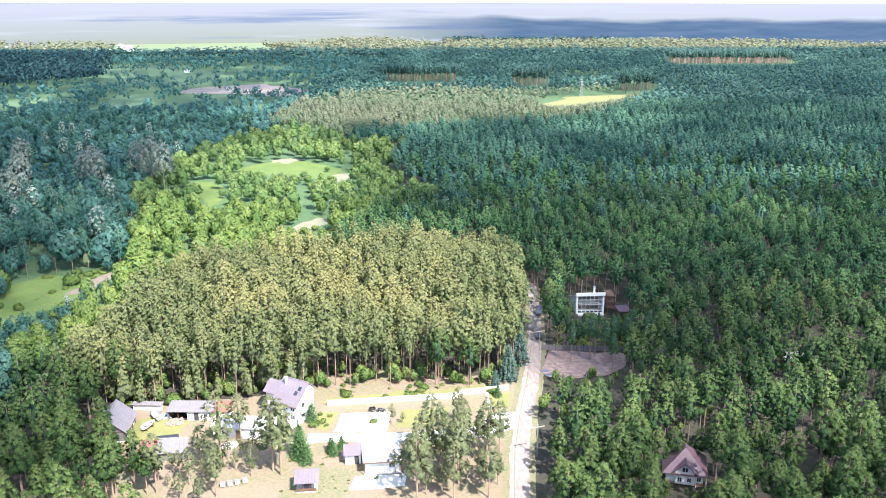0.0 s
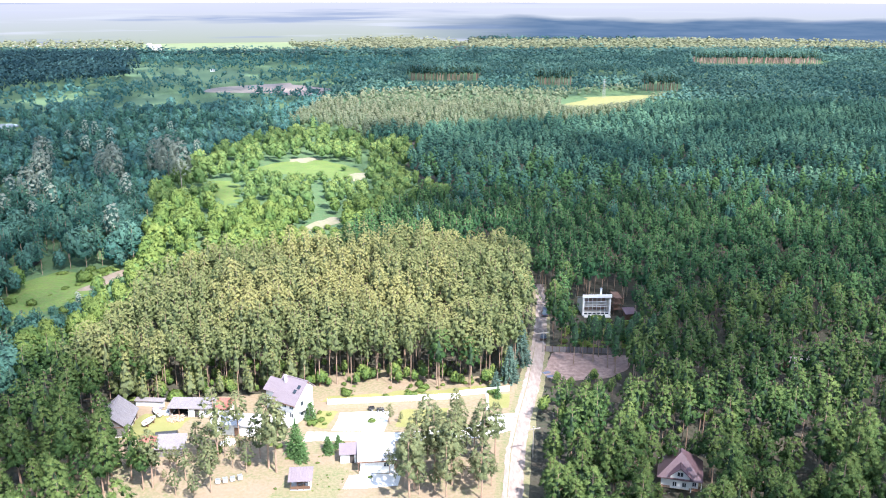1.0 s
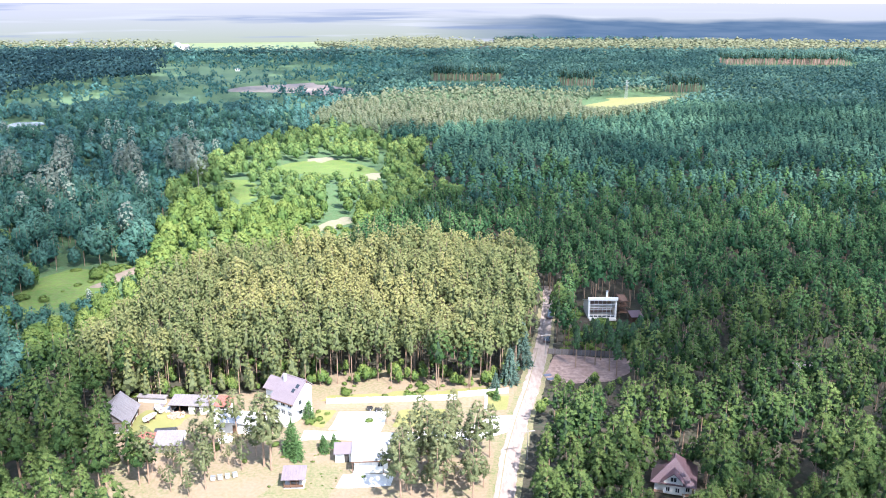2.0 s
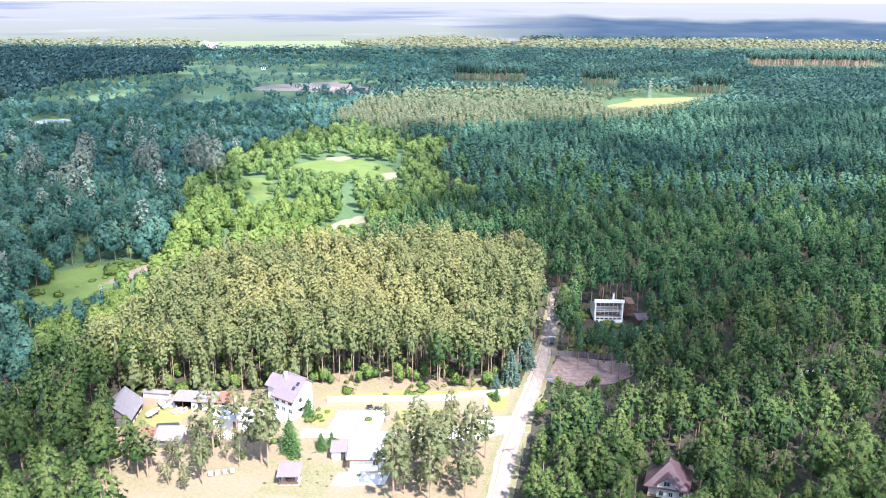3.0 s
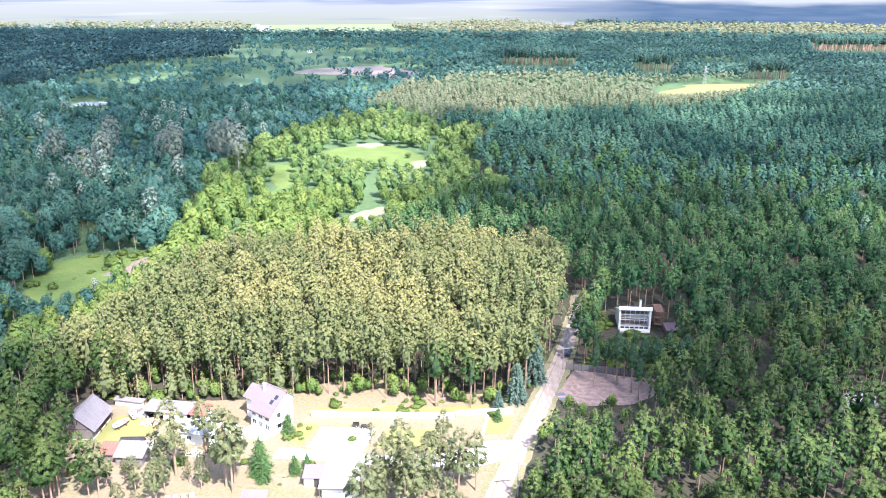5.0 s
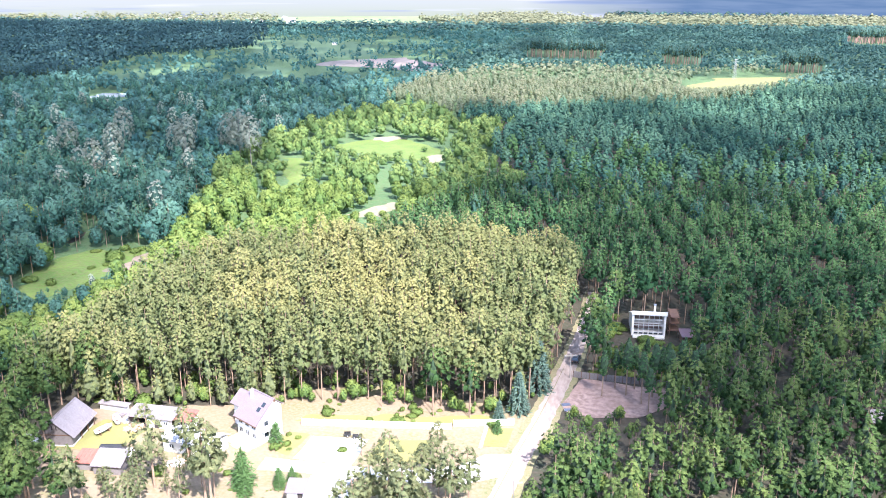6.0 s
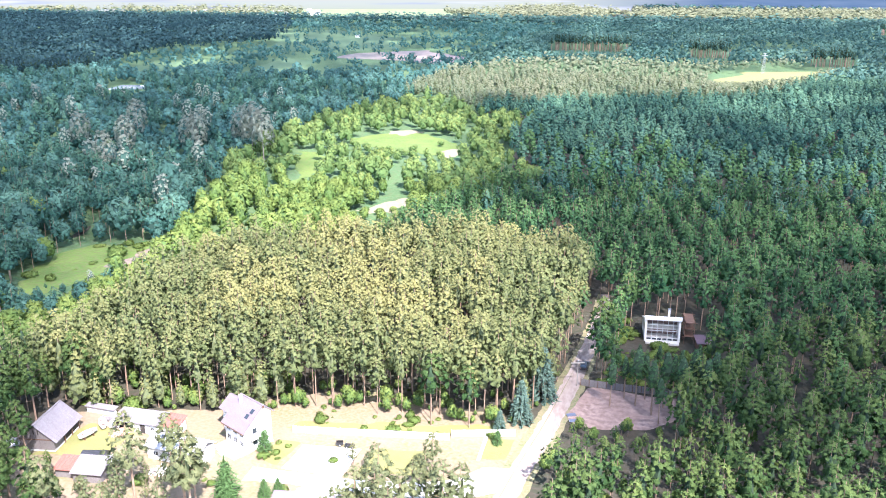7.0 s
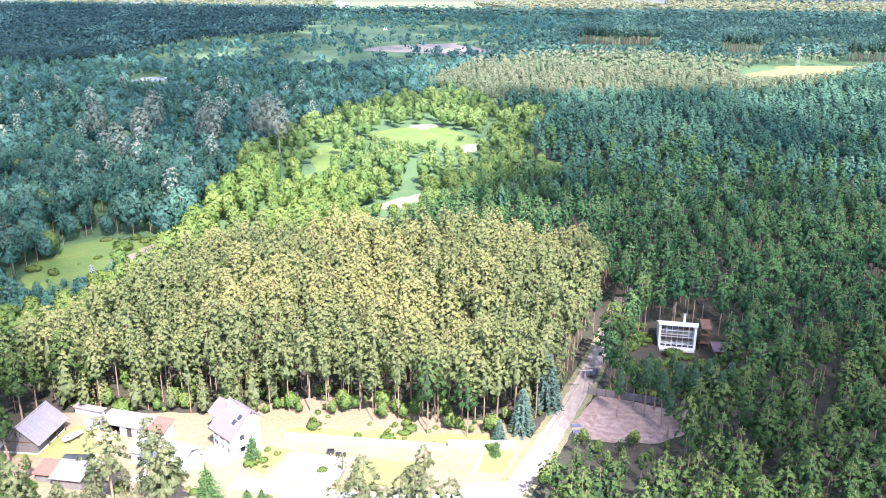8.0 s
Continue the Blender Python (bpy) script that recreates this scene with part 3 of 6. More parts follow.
INNER = {M_PINE_WARM.name: M_CORE_SHADE_WARM, M_PINE_YARD.name: M_CORE_SHADE_WARM, M_PINE_FAR_SUN.name: M_CORE_SHADE_WARM, M_THICKET.name: M_CORE_SHADE_WARM, M_LEAF.name: M_CORE_SHADE_LEAF, M_LEAF_FAR.name: M_CORE_SHADE_LEAF, M_LEAF_PALE.name: M_CORE_SHADE_TEAL,
         M_LEAF_DARK.name: M_CORE_SHADE_TEAL, M_ALDER_FAR.name: M_CORE_SHADE_TEAL, M_PINE_FAR.name: M_CORE_SHADE_TEAL}


def thing_tree(name, crown, ctint, trunk, cmat, tmat, label, core=None):
    """A tree of its own, with trunk and crown, to be copied."""
    e = new(name)
    tagged(e, label, "tree")
    soup("trunk", trunk, tmat, None, e)
    soup("crown", crown, cmat, ctint, e)
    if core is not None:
        soup("crown_core", core, INNER.get(cmat.name, M_CORE_SHADE), None, e)
    return e


def forest(name, protos, trunk, xy, scale, tint, cmat, tmat, label, wide=None):
    """A wood of many alike trees: one mesh of crowns, with its trunks."""
    rng = np.random.default_rng(len(xy) + 7)
    which = rng.integers(0, len(protos), len(xy))
    th = rng.uniform(0, 2 * math.pi, len(xy))
    sx = scale * rng.uniform(0.88, 1.15, len(xy)) if wide is None else wide
    tris, tints, inner = [], [], []
    for k, pair in enumerate(protos):
        i = np.where(which == k)[0]
        if not len(i):
            continue
        c, s = np.cos(th[i])[:, None, None], np.sin(th[i])[:, None, None]
        w, h = sx[i][:, None, None], scale[i][:, None, None]
        for p, store in zip(pair, (tris, inner)):
            if p is None:
                continue
            X = (p[None, :, :, 0] * c - p[None, :, :, 1] * s) * w + xy[i, 0][:, None, None]
            Y = (p[None, :, :, 0] * s + p[None, :, :, 1] * c) * w + xy[i, 1][:, None, None]
            Z = p[None, :, :, 2] * h
            cols = [X, Y, Z]
            if p.shape[2] == 6:
                cols += [p[None, :, :, 3] * c - p[None, :, :, 4] * s, p[None, :, :, 3] * s + p[None, :, :, 4] * c, np.broadcast_to(p[None, :, :, 5], X.shape)]
            store.append(np.stack(cols, -1).reshape(-1, 3, len(cols)))
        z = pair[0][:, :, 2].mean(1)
        top_light = (z - z.min()) / (z.max() - z.min()) - 0.55            # lighter towards the top: light painted into the tint
        tints.append(np.clip(tint[i][:, None] * 0.8 + 0.05 + 0.85 * top_light[None], 0, 1).ravel())
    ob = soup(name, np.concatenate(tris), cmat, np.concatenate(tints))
    tagged(ob, label, "forest", kind="stuff")
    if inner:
        tagged(soup("crown_core", np.concatenate(inner), INNER.get(cmat.name, M_CORE_SHADE), None, ob), kind="stuff")
    if trunk is not None:
        t = trunk[None] * np.stack([scale, scale, scale], 1)[:, None, None, :]
        t = t + np.concatenate([xy, np.zeros((len(xy), 1))], 1)[:, None, None, :]
        tagged(soup("trunks", t.reshape(-1, 3, 3), tmat, None, ob), kind="stuff")
    return ob


def scatter(x0, x1, y0, y1, step, seed, jitter=0.42):
    """Points on an uneven grid with shifted rows."""
    rng = np.random.default_rng(seed)
    gx, gy = np.meshgrid(np.arange(x0, x1, step), np.arange(y0, y1, step * 0.9))
    gx = gx + (np.arange(gx.shape[0]) % 2)[:, None] * step * 0.5
    p = np.stack([gx.ravel(), gy.ravel()], 1)
    return p + rng.uniform(-jitter, jitter, p.shape) * step


def seen_sector(p, margin=14.0):
    """The wedge of country that lies before the flight."""
    x, y = p[:, 0], p[:, 1]
    return (x > -0.86 * (y - 10) + 12 - margin) & (x < 0.55 * (y + 30) + margin)


STAND_OLD = [(-94, 163), (-80, 165), (-60, 167.5), (-44, 169.5), (-36, 174), (-20, 177.5), (14, 178), (19.5, 185), (23, 200), (25.5, 225), (26.5, 255), (20, 278), (0, 284), (-28, 279), (-50, 274), (-68, 266), (-84, 254), (-92, 238), (-95, 207), (-97, 180)]
LEAFY = [(-96, 176), (-94, 207), (-91, 238), (-83, 254), (-66, 267), (-46, 276), (-36, 325), (-22, 350), (-6, 356), (0, 372), (-8, 395), (-24, 420), (-30, 470), (-20, 520), (-70, 545), (-95, 600), (-128, 590), (-150, 520), (-158, 440), (-150, 380), (-128, 320), (-122, 290), (-116, 272), (-112, 246), (-112, 215), (-120, 190), (-112, 170)]
HILL = [(-130, 604), (-95, 596), (-70, 545), (-9, 590), (67, 608), (118, 642), (168, 739), (192, 800), (195, 866), (150, 872), (112, 852), (58, 832), (-13, 867), (-86, 817), (-127, 742)]
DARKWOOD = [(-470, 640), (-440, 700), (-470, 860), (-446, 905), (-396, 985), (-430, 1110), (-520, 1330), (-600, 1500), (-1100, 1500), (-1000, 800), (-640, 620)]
OPEN = [poly for _, poly, _, _ in MEADOWS] + [CLEARING, [(-372, 600), (-378, 640), (-350, 646), (-336, 622)]]
YARD_CLEAR = [(-80, 124), (-70, 114), (-20, 110), (12, 108), (14, 120), (19, 160), (21, 173), (18, 177.5), (2, 174.5), (-20, 178), (-36, 174), (-44, 169.5), (-60, 167), (-80, 164.5), (-82.5, 163), (-82.5, 147)]
HOUSE_PLOTS = [[(45, 127), (58, 127), (59, 143), (44, 143)], [(40.5, 226), (59, 226), (57, 241), (40.5, 241)], [(92, 187), (100, 187), (100, 195), (92, 195)], [(106, 210), (118, 208), (118, 216), (106, 217)]]
NEAR_Y = 139.0


CUTS = [[(-72, 960), (16, 960), (16, 1030), (-72, 1030)], [(76, 925), (122, 925), (122, 995), (76, 995)], [(186, 872), (230, 872), (230, 926), (186, 926)], [(335, 1220), (525, 1220), (525, 1335), (335, 1335)]]


def free(p):
    ok = seen_sector(p)
    stray = np.random.default_rng(len(p)).random(len(p)) < np.where(p[:, 1] > 1400, 0.4, np.where(p[:, 1] > 600, 0.30, np.where(p[:, 1] > 500, 0.06, 0.03)))
    for g in OPEN:
        ok &= ~inside(p[:, 0], p[:, 1], g) | stray & ((p[:, 0] < -60) | (p[:, 1] > 900))
    for g in [YARD_CLEAR] + HOUSE_PLOTS + CUTS:
        ok &= ~inside(p[:, 0], p[:, 1], g)
    ok &= (p[:, 1] > 252) | (np.abs(p[:, 0] - road_at(p[:, 1])) > np.where(p[:, 1] > 188, 3.2, 4.6))
    return ok


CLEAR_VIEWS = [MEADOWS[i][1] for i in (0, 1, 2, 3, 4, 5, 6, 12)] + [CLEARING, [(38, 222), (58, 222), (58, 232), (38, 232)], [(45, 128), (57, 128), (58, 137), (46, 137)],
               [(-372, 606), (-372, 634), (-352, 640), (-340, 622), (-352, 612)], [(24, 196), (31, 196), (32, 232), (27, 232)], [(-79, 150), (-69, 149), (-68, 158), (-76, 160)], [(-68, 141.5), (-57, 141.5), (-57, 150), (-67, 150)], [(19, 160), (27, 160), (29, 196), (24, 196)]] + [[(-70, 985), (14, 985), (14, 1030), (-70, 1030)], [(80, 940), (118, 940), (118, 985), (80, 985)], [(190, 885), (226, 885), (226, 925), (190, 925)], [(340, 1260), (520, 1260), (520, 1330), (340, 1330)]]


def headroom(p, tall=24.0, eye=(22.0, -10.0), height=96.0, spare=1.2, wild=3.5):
    """How tall trees may be so that the openings behind them stay in the camera's view."""
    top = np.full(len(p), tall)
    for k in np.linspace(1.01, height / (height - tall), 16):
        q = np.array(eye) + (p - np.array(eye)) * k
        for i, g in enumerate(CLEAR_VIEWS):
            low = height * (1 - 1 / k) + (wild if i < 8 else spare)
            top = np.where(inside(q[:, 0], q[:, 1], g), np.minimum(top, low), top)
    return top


def zones(p):
    old = inside(p[:, 0], p[:, 1], STAND_OLD)
    leafy = inside(p[:, 0], p[:, 1], LEAFY) & ~old
    hill = inside(p[:, 0], p[:, 1], HILL) & ~leafy
    left = (p[:, 0] < np.interp(p[:, 1], [100, 200, 320, 450, 600, 900, 1400, 2400], [-88, -112, -120, -130, -125, -130, -60, 100])) & ~old & ~leafy & ~hill
    dark = inside(p[:, 0], p[:, 1], DARKWOOD)
    return old, leafy, hill, left & ~dark, dark


def pines(seed, n, H, R, low, lobes, per, sprigs, top=0.65, fill=0.6, sides=5, levels=(0.05, 0.3, 0.7), share=0.34):
    return [(pine_crown(seed + k, H, R * (0.88 + 0.06 * (k % 5)), low + 0.02 * (k % 3), lobes, per, sprigs, top, share), pine_core(seed + k, H * 0.84, R, low, top, fill, sides, levels)) for k in range(n)]


def leafies(seed, n, H, R, low, lobes, per, sprigs, spread=0.34, sides=7):
    return [(leaf_crown(seed + k, H, R, low, lobes, per, sprigs, spread), leaf_core(seed + k, H, R, low, 0.7, sides)) for k in range(n)]


def plant_woods():
    rng = np.random.default_rng(5)
    trunk_lo = stem([(0, 0, -0.1), (0.1, 0.0, 9.0), (0.1, 0.1, 15.5)], [0.125, 0.10, 0.04], 4)
    pines_mid = pines(100, 9, 15.5, 3.3, 0.54, 44, 5, 6, 0.64, 0.26, share=0.215)
    pines_old = pines(120, 9, 16.5, 3.1, 0.56, 52, 5, 5, 0.55, 0.26, share=0.20)
    pines_edge = pines(130, 5, 13, 2.6, 0.20, 36, 5, 8, 0.7, share=0.28)
    pines_far = pines(140, 8, 16, 3.2, 0.52, 16, 5, 1, 0.70, 0.5, 4, (0.1, 0.6), 0.42)
    pines_lod = [(c, None) for c, _ in pines(160, 6, 16, 4.0, 0.5, 5, 4, 1, 0.7, share=0.55)]
    leaf_mid = leafies(200, 8, 12, 4.0, 0.06, 42, 5, 8, 0.25)
    leaf_far = leafies(220, 7, 12, 4.0, 0.10, 14, 4, 4, 0.36, 5)
    leaf_lod = [(c, None) for c, _ in leafies(240, 4, 12, 4.8, 0.2, 6, 3, 2, 0.5, 4)]
    birch_mid = leafies(260, 4, 17, 2.7, 0.25, 36, 4, 6, 0.25, 5)

    # nearer woods
    p = scatter(-260, 260, NEAR_Y, 360, 5.7, 31, 0.42)
    p = p[~inside(p[:, 0], p[:, 1], STAND_OLD)]
    stand = scatter(-100, 30, 160, 300, 4.3, 35, 0.42)
    p = np.concatenate([p, stand[inside(stand[:, 0], stand[:, 1], STAND_OLD)]])
    p = p[free(p)]
    old, leafy, hill, left, dark = zones(p)
    hue = np.array([0.5 + 0.5 * noise.noise(Vector((x * 0.03, y * 0.03, 1))) for x, y in p])
    hue = np.clip(hue * 0.8 + rng.normal(0, 0.22, len(p)), 0, 1)
    sc = np.clip(0.97 + rng.normal(0, 0.10, len(p)) + np.array([0.16 * noise.noise(Vector((x * 0.05, y * 0.05, 7))) for x, y in p]), 0.6, 1.3)
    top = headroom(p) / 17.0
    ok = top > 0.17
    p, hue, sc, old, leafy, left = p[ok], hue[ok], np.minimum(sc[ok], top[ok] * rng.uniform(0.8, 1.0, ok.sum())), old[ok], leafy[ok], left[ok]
    pine = ~(old | leafy | left)
    # copies with painted haze take over with distance
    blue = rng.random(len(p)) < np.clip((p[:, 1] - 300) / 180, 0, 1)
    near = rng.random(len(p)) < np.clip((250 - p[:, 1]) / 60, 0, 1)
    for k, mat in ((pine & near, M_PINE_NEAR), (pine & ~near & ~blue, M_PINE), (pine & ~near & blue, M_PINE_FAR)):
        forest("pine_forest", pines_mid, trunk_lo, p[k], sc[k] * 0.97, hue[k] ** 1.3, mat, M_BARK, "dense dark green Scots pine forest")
    k = old
    # patchy hue; the drop beside the road is painted cloud shade
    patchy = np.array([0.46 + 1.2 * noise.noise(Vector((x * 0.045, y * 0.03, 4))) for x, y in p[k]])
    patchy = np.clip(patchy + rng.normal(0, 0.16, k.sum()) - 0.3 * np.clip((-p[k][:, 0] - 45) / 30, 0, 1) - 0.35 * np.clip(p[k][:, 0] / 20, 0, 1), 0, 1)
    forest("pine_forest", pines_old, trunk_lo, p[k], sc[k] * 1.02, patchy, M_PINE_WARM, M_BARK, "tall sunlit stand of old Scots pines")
    pick = rng.random(len(p)) < 0.42
    k = leafy & pick
    forest("broadleaf_wood", leaf_mid, None, p[k], sc[k] * rng.uniform(0.7, 1.05, k.sum()), hue[k], M_LEAF, M_BARK_GREY, "bright green broadleaf trees and bushes", np.maximum(sc[k], 0.55) * rng.uniform(0.6, 1.1, k.sum()))
    mix = rng.random(len(p))
    k = left & (mix < 0.46) & (hue > 0.15)
    forest("broadleaf_wood", leaf_mid, None, p[k], sc[k] * rng.uniform(0.6, 1.15, k.sum()), hue[k], M_LEAF_DARK, M_BARK_GREY, "dark green wet alder wood")
    k = left & (mix > 0.46) & (mix < 0.50)
    forest("broadleaf_wood", leaf_mid, None, p[k], sc[k] * rng.uniform(0.6, 1.1, k.sum()), hue[k] * 0.6, M_LEAF, M_BARK_GREY, "brighter green trees among the alders")
    k = left & (mix > 0.62)
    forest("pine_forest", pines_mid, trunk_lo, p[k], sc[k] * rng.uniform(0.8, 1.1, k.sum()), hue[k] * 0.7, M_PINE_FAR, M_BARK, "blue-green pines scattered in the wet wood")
    k = left & (mix > 0.58) & (mix < 0.62)
    forest("birch_wood", birch_mid, trunk_lo, p[k], sc[k], hue[k], M_LEAF_PALE, M_BARK_GREY, "pale birches standing above the alders")

    q = np.concatenate([scatter(-86, 18, 166, 192, 2.8, 51), scatter(24, 70, 150, 184, 5.0, 52)])
    q = q[(rng.random(len(q)) < 0.55) & (q[:, 1] > np.interp(q[:, 0], [-90, -60, -20, 14, 20, 24], [165, 168.5, 178, 178, 184, 150]))]
    q = q[np.abs(q[:, 0] - road_at(q[:, 1])) > 4.2]
    q = q[~inside(q[:, 0], q[:, 1], CLEARING)]
    u = rng.uniform(0.10, 0.40, len(q)) * np.clip((196 - q[:, 1]) / 12, 0.6, 1.0)
    forest("undergrowth", leaf_mid, None, q, u, rng.random(len(q)), M_LEAF, M_BARK_GREY, "bright leafy undergrowth at the foot of the pines")

    q = np.concatenate([scatter(-96, 16, 163, 180, 4.0, 53), scatter(-4, 26, 182, 262, 5.0, 54)])
    q = q[inside(q[:, 0], q[:, 1], STAND_OLD) & ((q[:, 1] > 184) | (q[:, 1] < np.interp(q[:, 0], [-90, -44, -36, 16], [170, 176, 181, 184]))) & (rng.random(len(q)) < np.where(q[:, 0] < -40, 0.75, 0.35))]
    q = q[(q[:, 1] < 184) | (q[:, 0] > road_at(q[:, 1]) - 9)]
    forest("pine_forest", pines_edge, None, q, rng.uniform(0.55, 1.1, len(q)), rng.uniform(0, 0.8, len(q)), M_PINE_WARM, M_BARK, "lower bushy pines along the edge of the old stand")

    q = scatter(-122, -84, 178, 272, 5.2, 55)
    q = q[inside(q[:, 0], q[:, 1], [(-98, 182), (-95, 207), (-92, 240), (-84, 256), (-92, 272), (-112, 270), (-117, 240), (-114, 215), (-116, 184)]) & (rng.random(len(q)) < 0.75)]
    u = rng.uniform(0.45, 0.95, len(q))
    forest("broadleaf_wood", leaf_mid, None, q, u, rng.uniform(0.15, 1.0, len(q)), M_LEAF, M_BARK_GREY, "bright lime-green trees between pine stand and meadow", u * rng.uniform(0.75, 1.0, len(q)))

    # middle distance
    p = scatter(-640, 470, 360, 720, 6.0, 32, 0.42)
    p = p[free(p)]
    old, leafy, hill, left, dark = zones(p)
    hue = np.array([0.5 + 0.5 * noise.noise(Vector((x * 0.015, y * 0.015, 1))) for x, y in p])
    hue = np.clip(hue * 0.8 + rng.normal(0, 0.2, len(p)), 0, 1)
    sc = np.clip(0.92 + rng.normal(0, 0.11, len(p)), 0.6, 1.2)
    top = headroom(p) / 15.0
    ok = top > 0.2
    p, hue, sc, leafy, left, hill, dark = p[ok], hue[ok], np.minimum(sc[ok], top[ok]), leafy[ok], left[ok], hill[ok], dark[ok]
    pine = ~(leafy | left | hill | dark)
    # same haze ramp: bluer copies further off
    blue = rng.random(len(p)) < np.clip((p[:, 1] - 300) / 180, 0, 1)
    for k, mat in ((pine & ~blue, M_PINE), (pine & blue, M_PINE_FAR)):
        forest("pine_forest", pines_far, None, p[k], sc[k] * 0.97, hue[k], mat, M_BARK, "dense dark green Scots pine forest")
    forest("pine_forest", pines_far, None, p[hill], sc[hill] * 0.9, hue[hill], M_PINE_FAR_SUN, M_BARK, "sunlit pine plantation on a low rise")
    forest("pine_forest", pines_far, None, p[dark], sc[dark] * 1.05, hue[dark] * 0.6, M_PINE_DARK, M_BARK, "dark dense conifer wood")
    pick = rng.random(len(p)) < 0.44
    k = leafy & pick
    forest("broadleaf_wood", leaf_far, None, p[k], sc[k] * rng.uniform(0.7, 1.05, k.sum()), hue[k], M_LEAF_FAR, M_BARK_GREY, "bright green broadleaf trees and bushes", np.maximum(sc[k], 0.55) * rng.uniform(0.6, 1.1, k.sum()))
    mix = rng.random(len(p))
    k = left & (mix < 0.5) & (hue > 0.2)
    forest("broadleaf_wood", leaf_far, None, p[k], sc[k] * rng.uniform(0.6, 1.15, k.sum()), hue[k], M_ALDER_FAR, M_BARK_GREY, "dark green wet alder wood")
    k = left & (mix > 0.8) & (p[:, 1] < 640)
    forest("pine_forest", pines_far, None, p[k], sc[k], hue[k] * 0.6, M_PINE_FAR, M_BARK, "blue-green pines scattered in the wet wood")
    k = left & (mix > 0.77) & (mix < 0.8) & (p[:, 1] < 560)
    forest("birch_wood", birch_mid, None, p[k], sc[k], hue[k], M_LEAF_PALE, M_BARK_GREY, "pale birches standing above the alders")

    # far woods
    p = scatter(-1350, 800, 720, 1350, 8.6, 33)
    p = p[free(p)]
    old, leafy, hill, left, dark = zones(p)
    hue = np.array([0.5 + 0.5 * noise.noise(Vector((x * 0.006, y * 0.006, 1))) for x, y in p])
    hue = np.clip(hue * 0.9 + rng.normal(0, 0.15, len(p)), 0, 1)
    sc = np.clip(0.9 + rng.normal(0, 0.12, len(p)), 0.6, 1.2)
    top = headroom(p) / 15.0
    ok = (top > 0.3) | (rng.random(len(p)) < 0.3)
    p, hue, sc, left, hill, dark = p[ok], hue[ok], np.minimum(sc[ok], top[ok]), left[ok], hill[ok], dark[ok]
    pine = ~(left | hill | dark)
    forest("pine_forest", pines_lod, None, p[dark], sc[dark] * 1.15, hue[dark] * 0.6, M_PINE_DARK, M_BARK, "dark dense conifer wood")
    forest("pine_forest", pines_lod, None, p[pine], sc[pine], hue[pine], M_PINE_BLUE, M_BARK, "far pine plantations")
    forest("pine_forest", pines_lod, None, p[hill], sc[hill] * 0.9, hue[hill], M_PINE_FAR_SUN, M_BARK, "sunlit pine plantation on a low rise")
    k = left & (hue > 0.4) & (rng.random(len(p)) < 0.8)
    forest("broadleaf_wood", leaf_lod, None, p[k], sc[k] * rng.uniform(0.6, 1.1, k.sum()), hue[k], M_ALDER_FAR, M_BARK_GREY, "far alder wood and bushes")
    p = scatter(-1500, 1100, 1350, 1890, 12.0, 34)
    p = p[free(p) & (np.hypot(p[:, 0], p[:, 1]) < 1885)]
    hue = np.array([0.5 + 0.5 * noise.noise(Vector((x * 0.003, y * 0.003, 1))) for x, y in p])
    sc = np.clip(0.95 + rng.normal(0, 0.12, len(p)), 0.6, 1.3)
    # inside the cloud gap the far trees get the copy with painted sunlight
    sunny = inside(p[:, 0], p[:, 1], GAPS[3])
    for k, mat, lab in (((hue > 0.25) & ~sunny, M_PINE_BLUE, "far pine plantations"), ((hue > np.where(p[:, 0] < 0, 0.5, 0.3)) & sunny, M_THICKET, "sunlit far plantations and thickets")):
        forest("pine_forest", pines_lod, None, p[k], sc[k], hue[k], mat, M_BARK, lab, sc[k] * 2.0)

    # tall pines with bare trunks left standing on the far clear-cuts
    tall = pines(180, 4, 24, 3.6, 0.52, 12, 4, 3, 0.5, 0.6, 4, (0.0, 0.5), 0.5)
    bare = stem([(0, 0, -0.1), (0.1, 0, 12.0), (0.1, 0.1, 20.0)], [0.42, 0.34, 0.15], 4)
    for k, (x0, x1, y0, y1, step, lab) in enumerate(((-68, 14, 1000, 1030, 6.5, "row of tall pines with bare trunks"), (80, 118, 955, 990, 6.5, "clump of tall pines with bare trunks"),
                                                     (190, 226, 898, 922, 6.0, "clump of tall pines with bare trunks"), (340, 520, 1285, 1330, 6.5, "sunlit reddish trunks of tall pines"))):
        q = scatter(x0, x1, y0, y1, step, 60 + k)
        s = rng.uniform(0.75, 1.0, len(q))
        forest("pine_forest", tall, bare, q, s, rng.random(len(q)), M_PINE_BLUE, M_BARK_RED if k == 3 else M_BARK, lab)


plant_woods()


# ---------------------------------------------------------------- buildings
M_PLANK = plain("grey_weathered_planks", (0.17, 0.15, 0.15), (0.11, 0.10, 0.10), (0.21, 0.19, 0.185), 0.5, 9.0, 0.9, 0.0, 0.5, 0.03, (3, 3, 0.25))
M_ROOFGREY = plain("grey_sheet_roof", (0.19, 0.172, 0.182), (0.15, 0.132, 0.142), (0.225, 0.205, 0.215), 0.35, 4.0, 0.7, 0.0, 0.3, 0.02)
M_ROOFMAUVE = plain("mauve_tile_roof", (0.180, 0.146, 0.164), (0.146, 0.116, 0.132), (0.210, 0.174, 0.192), 0.4, 5.0, 0.65, 0.0, 0.4, 0.03, (1, 1, 4))
M_ROOFBROWN = plain("red_brown_metal_roof", (0.135, 0.080, 0.092), (0.165, 0.105, 0.115), (0.115, 0.070, 0.080), 0.5, 5.0, 0.45, 0.0, 0.3, 0.02)
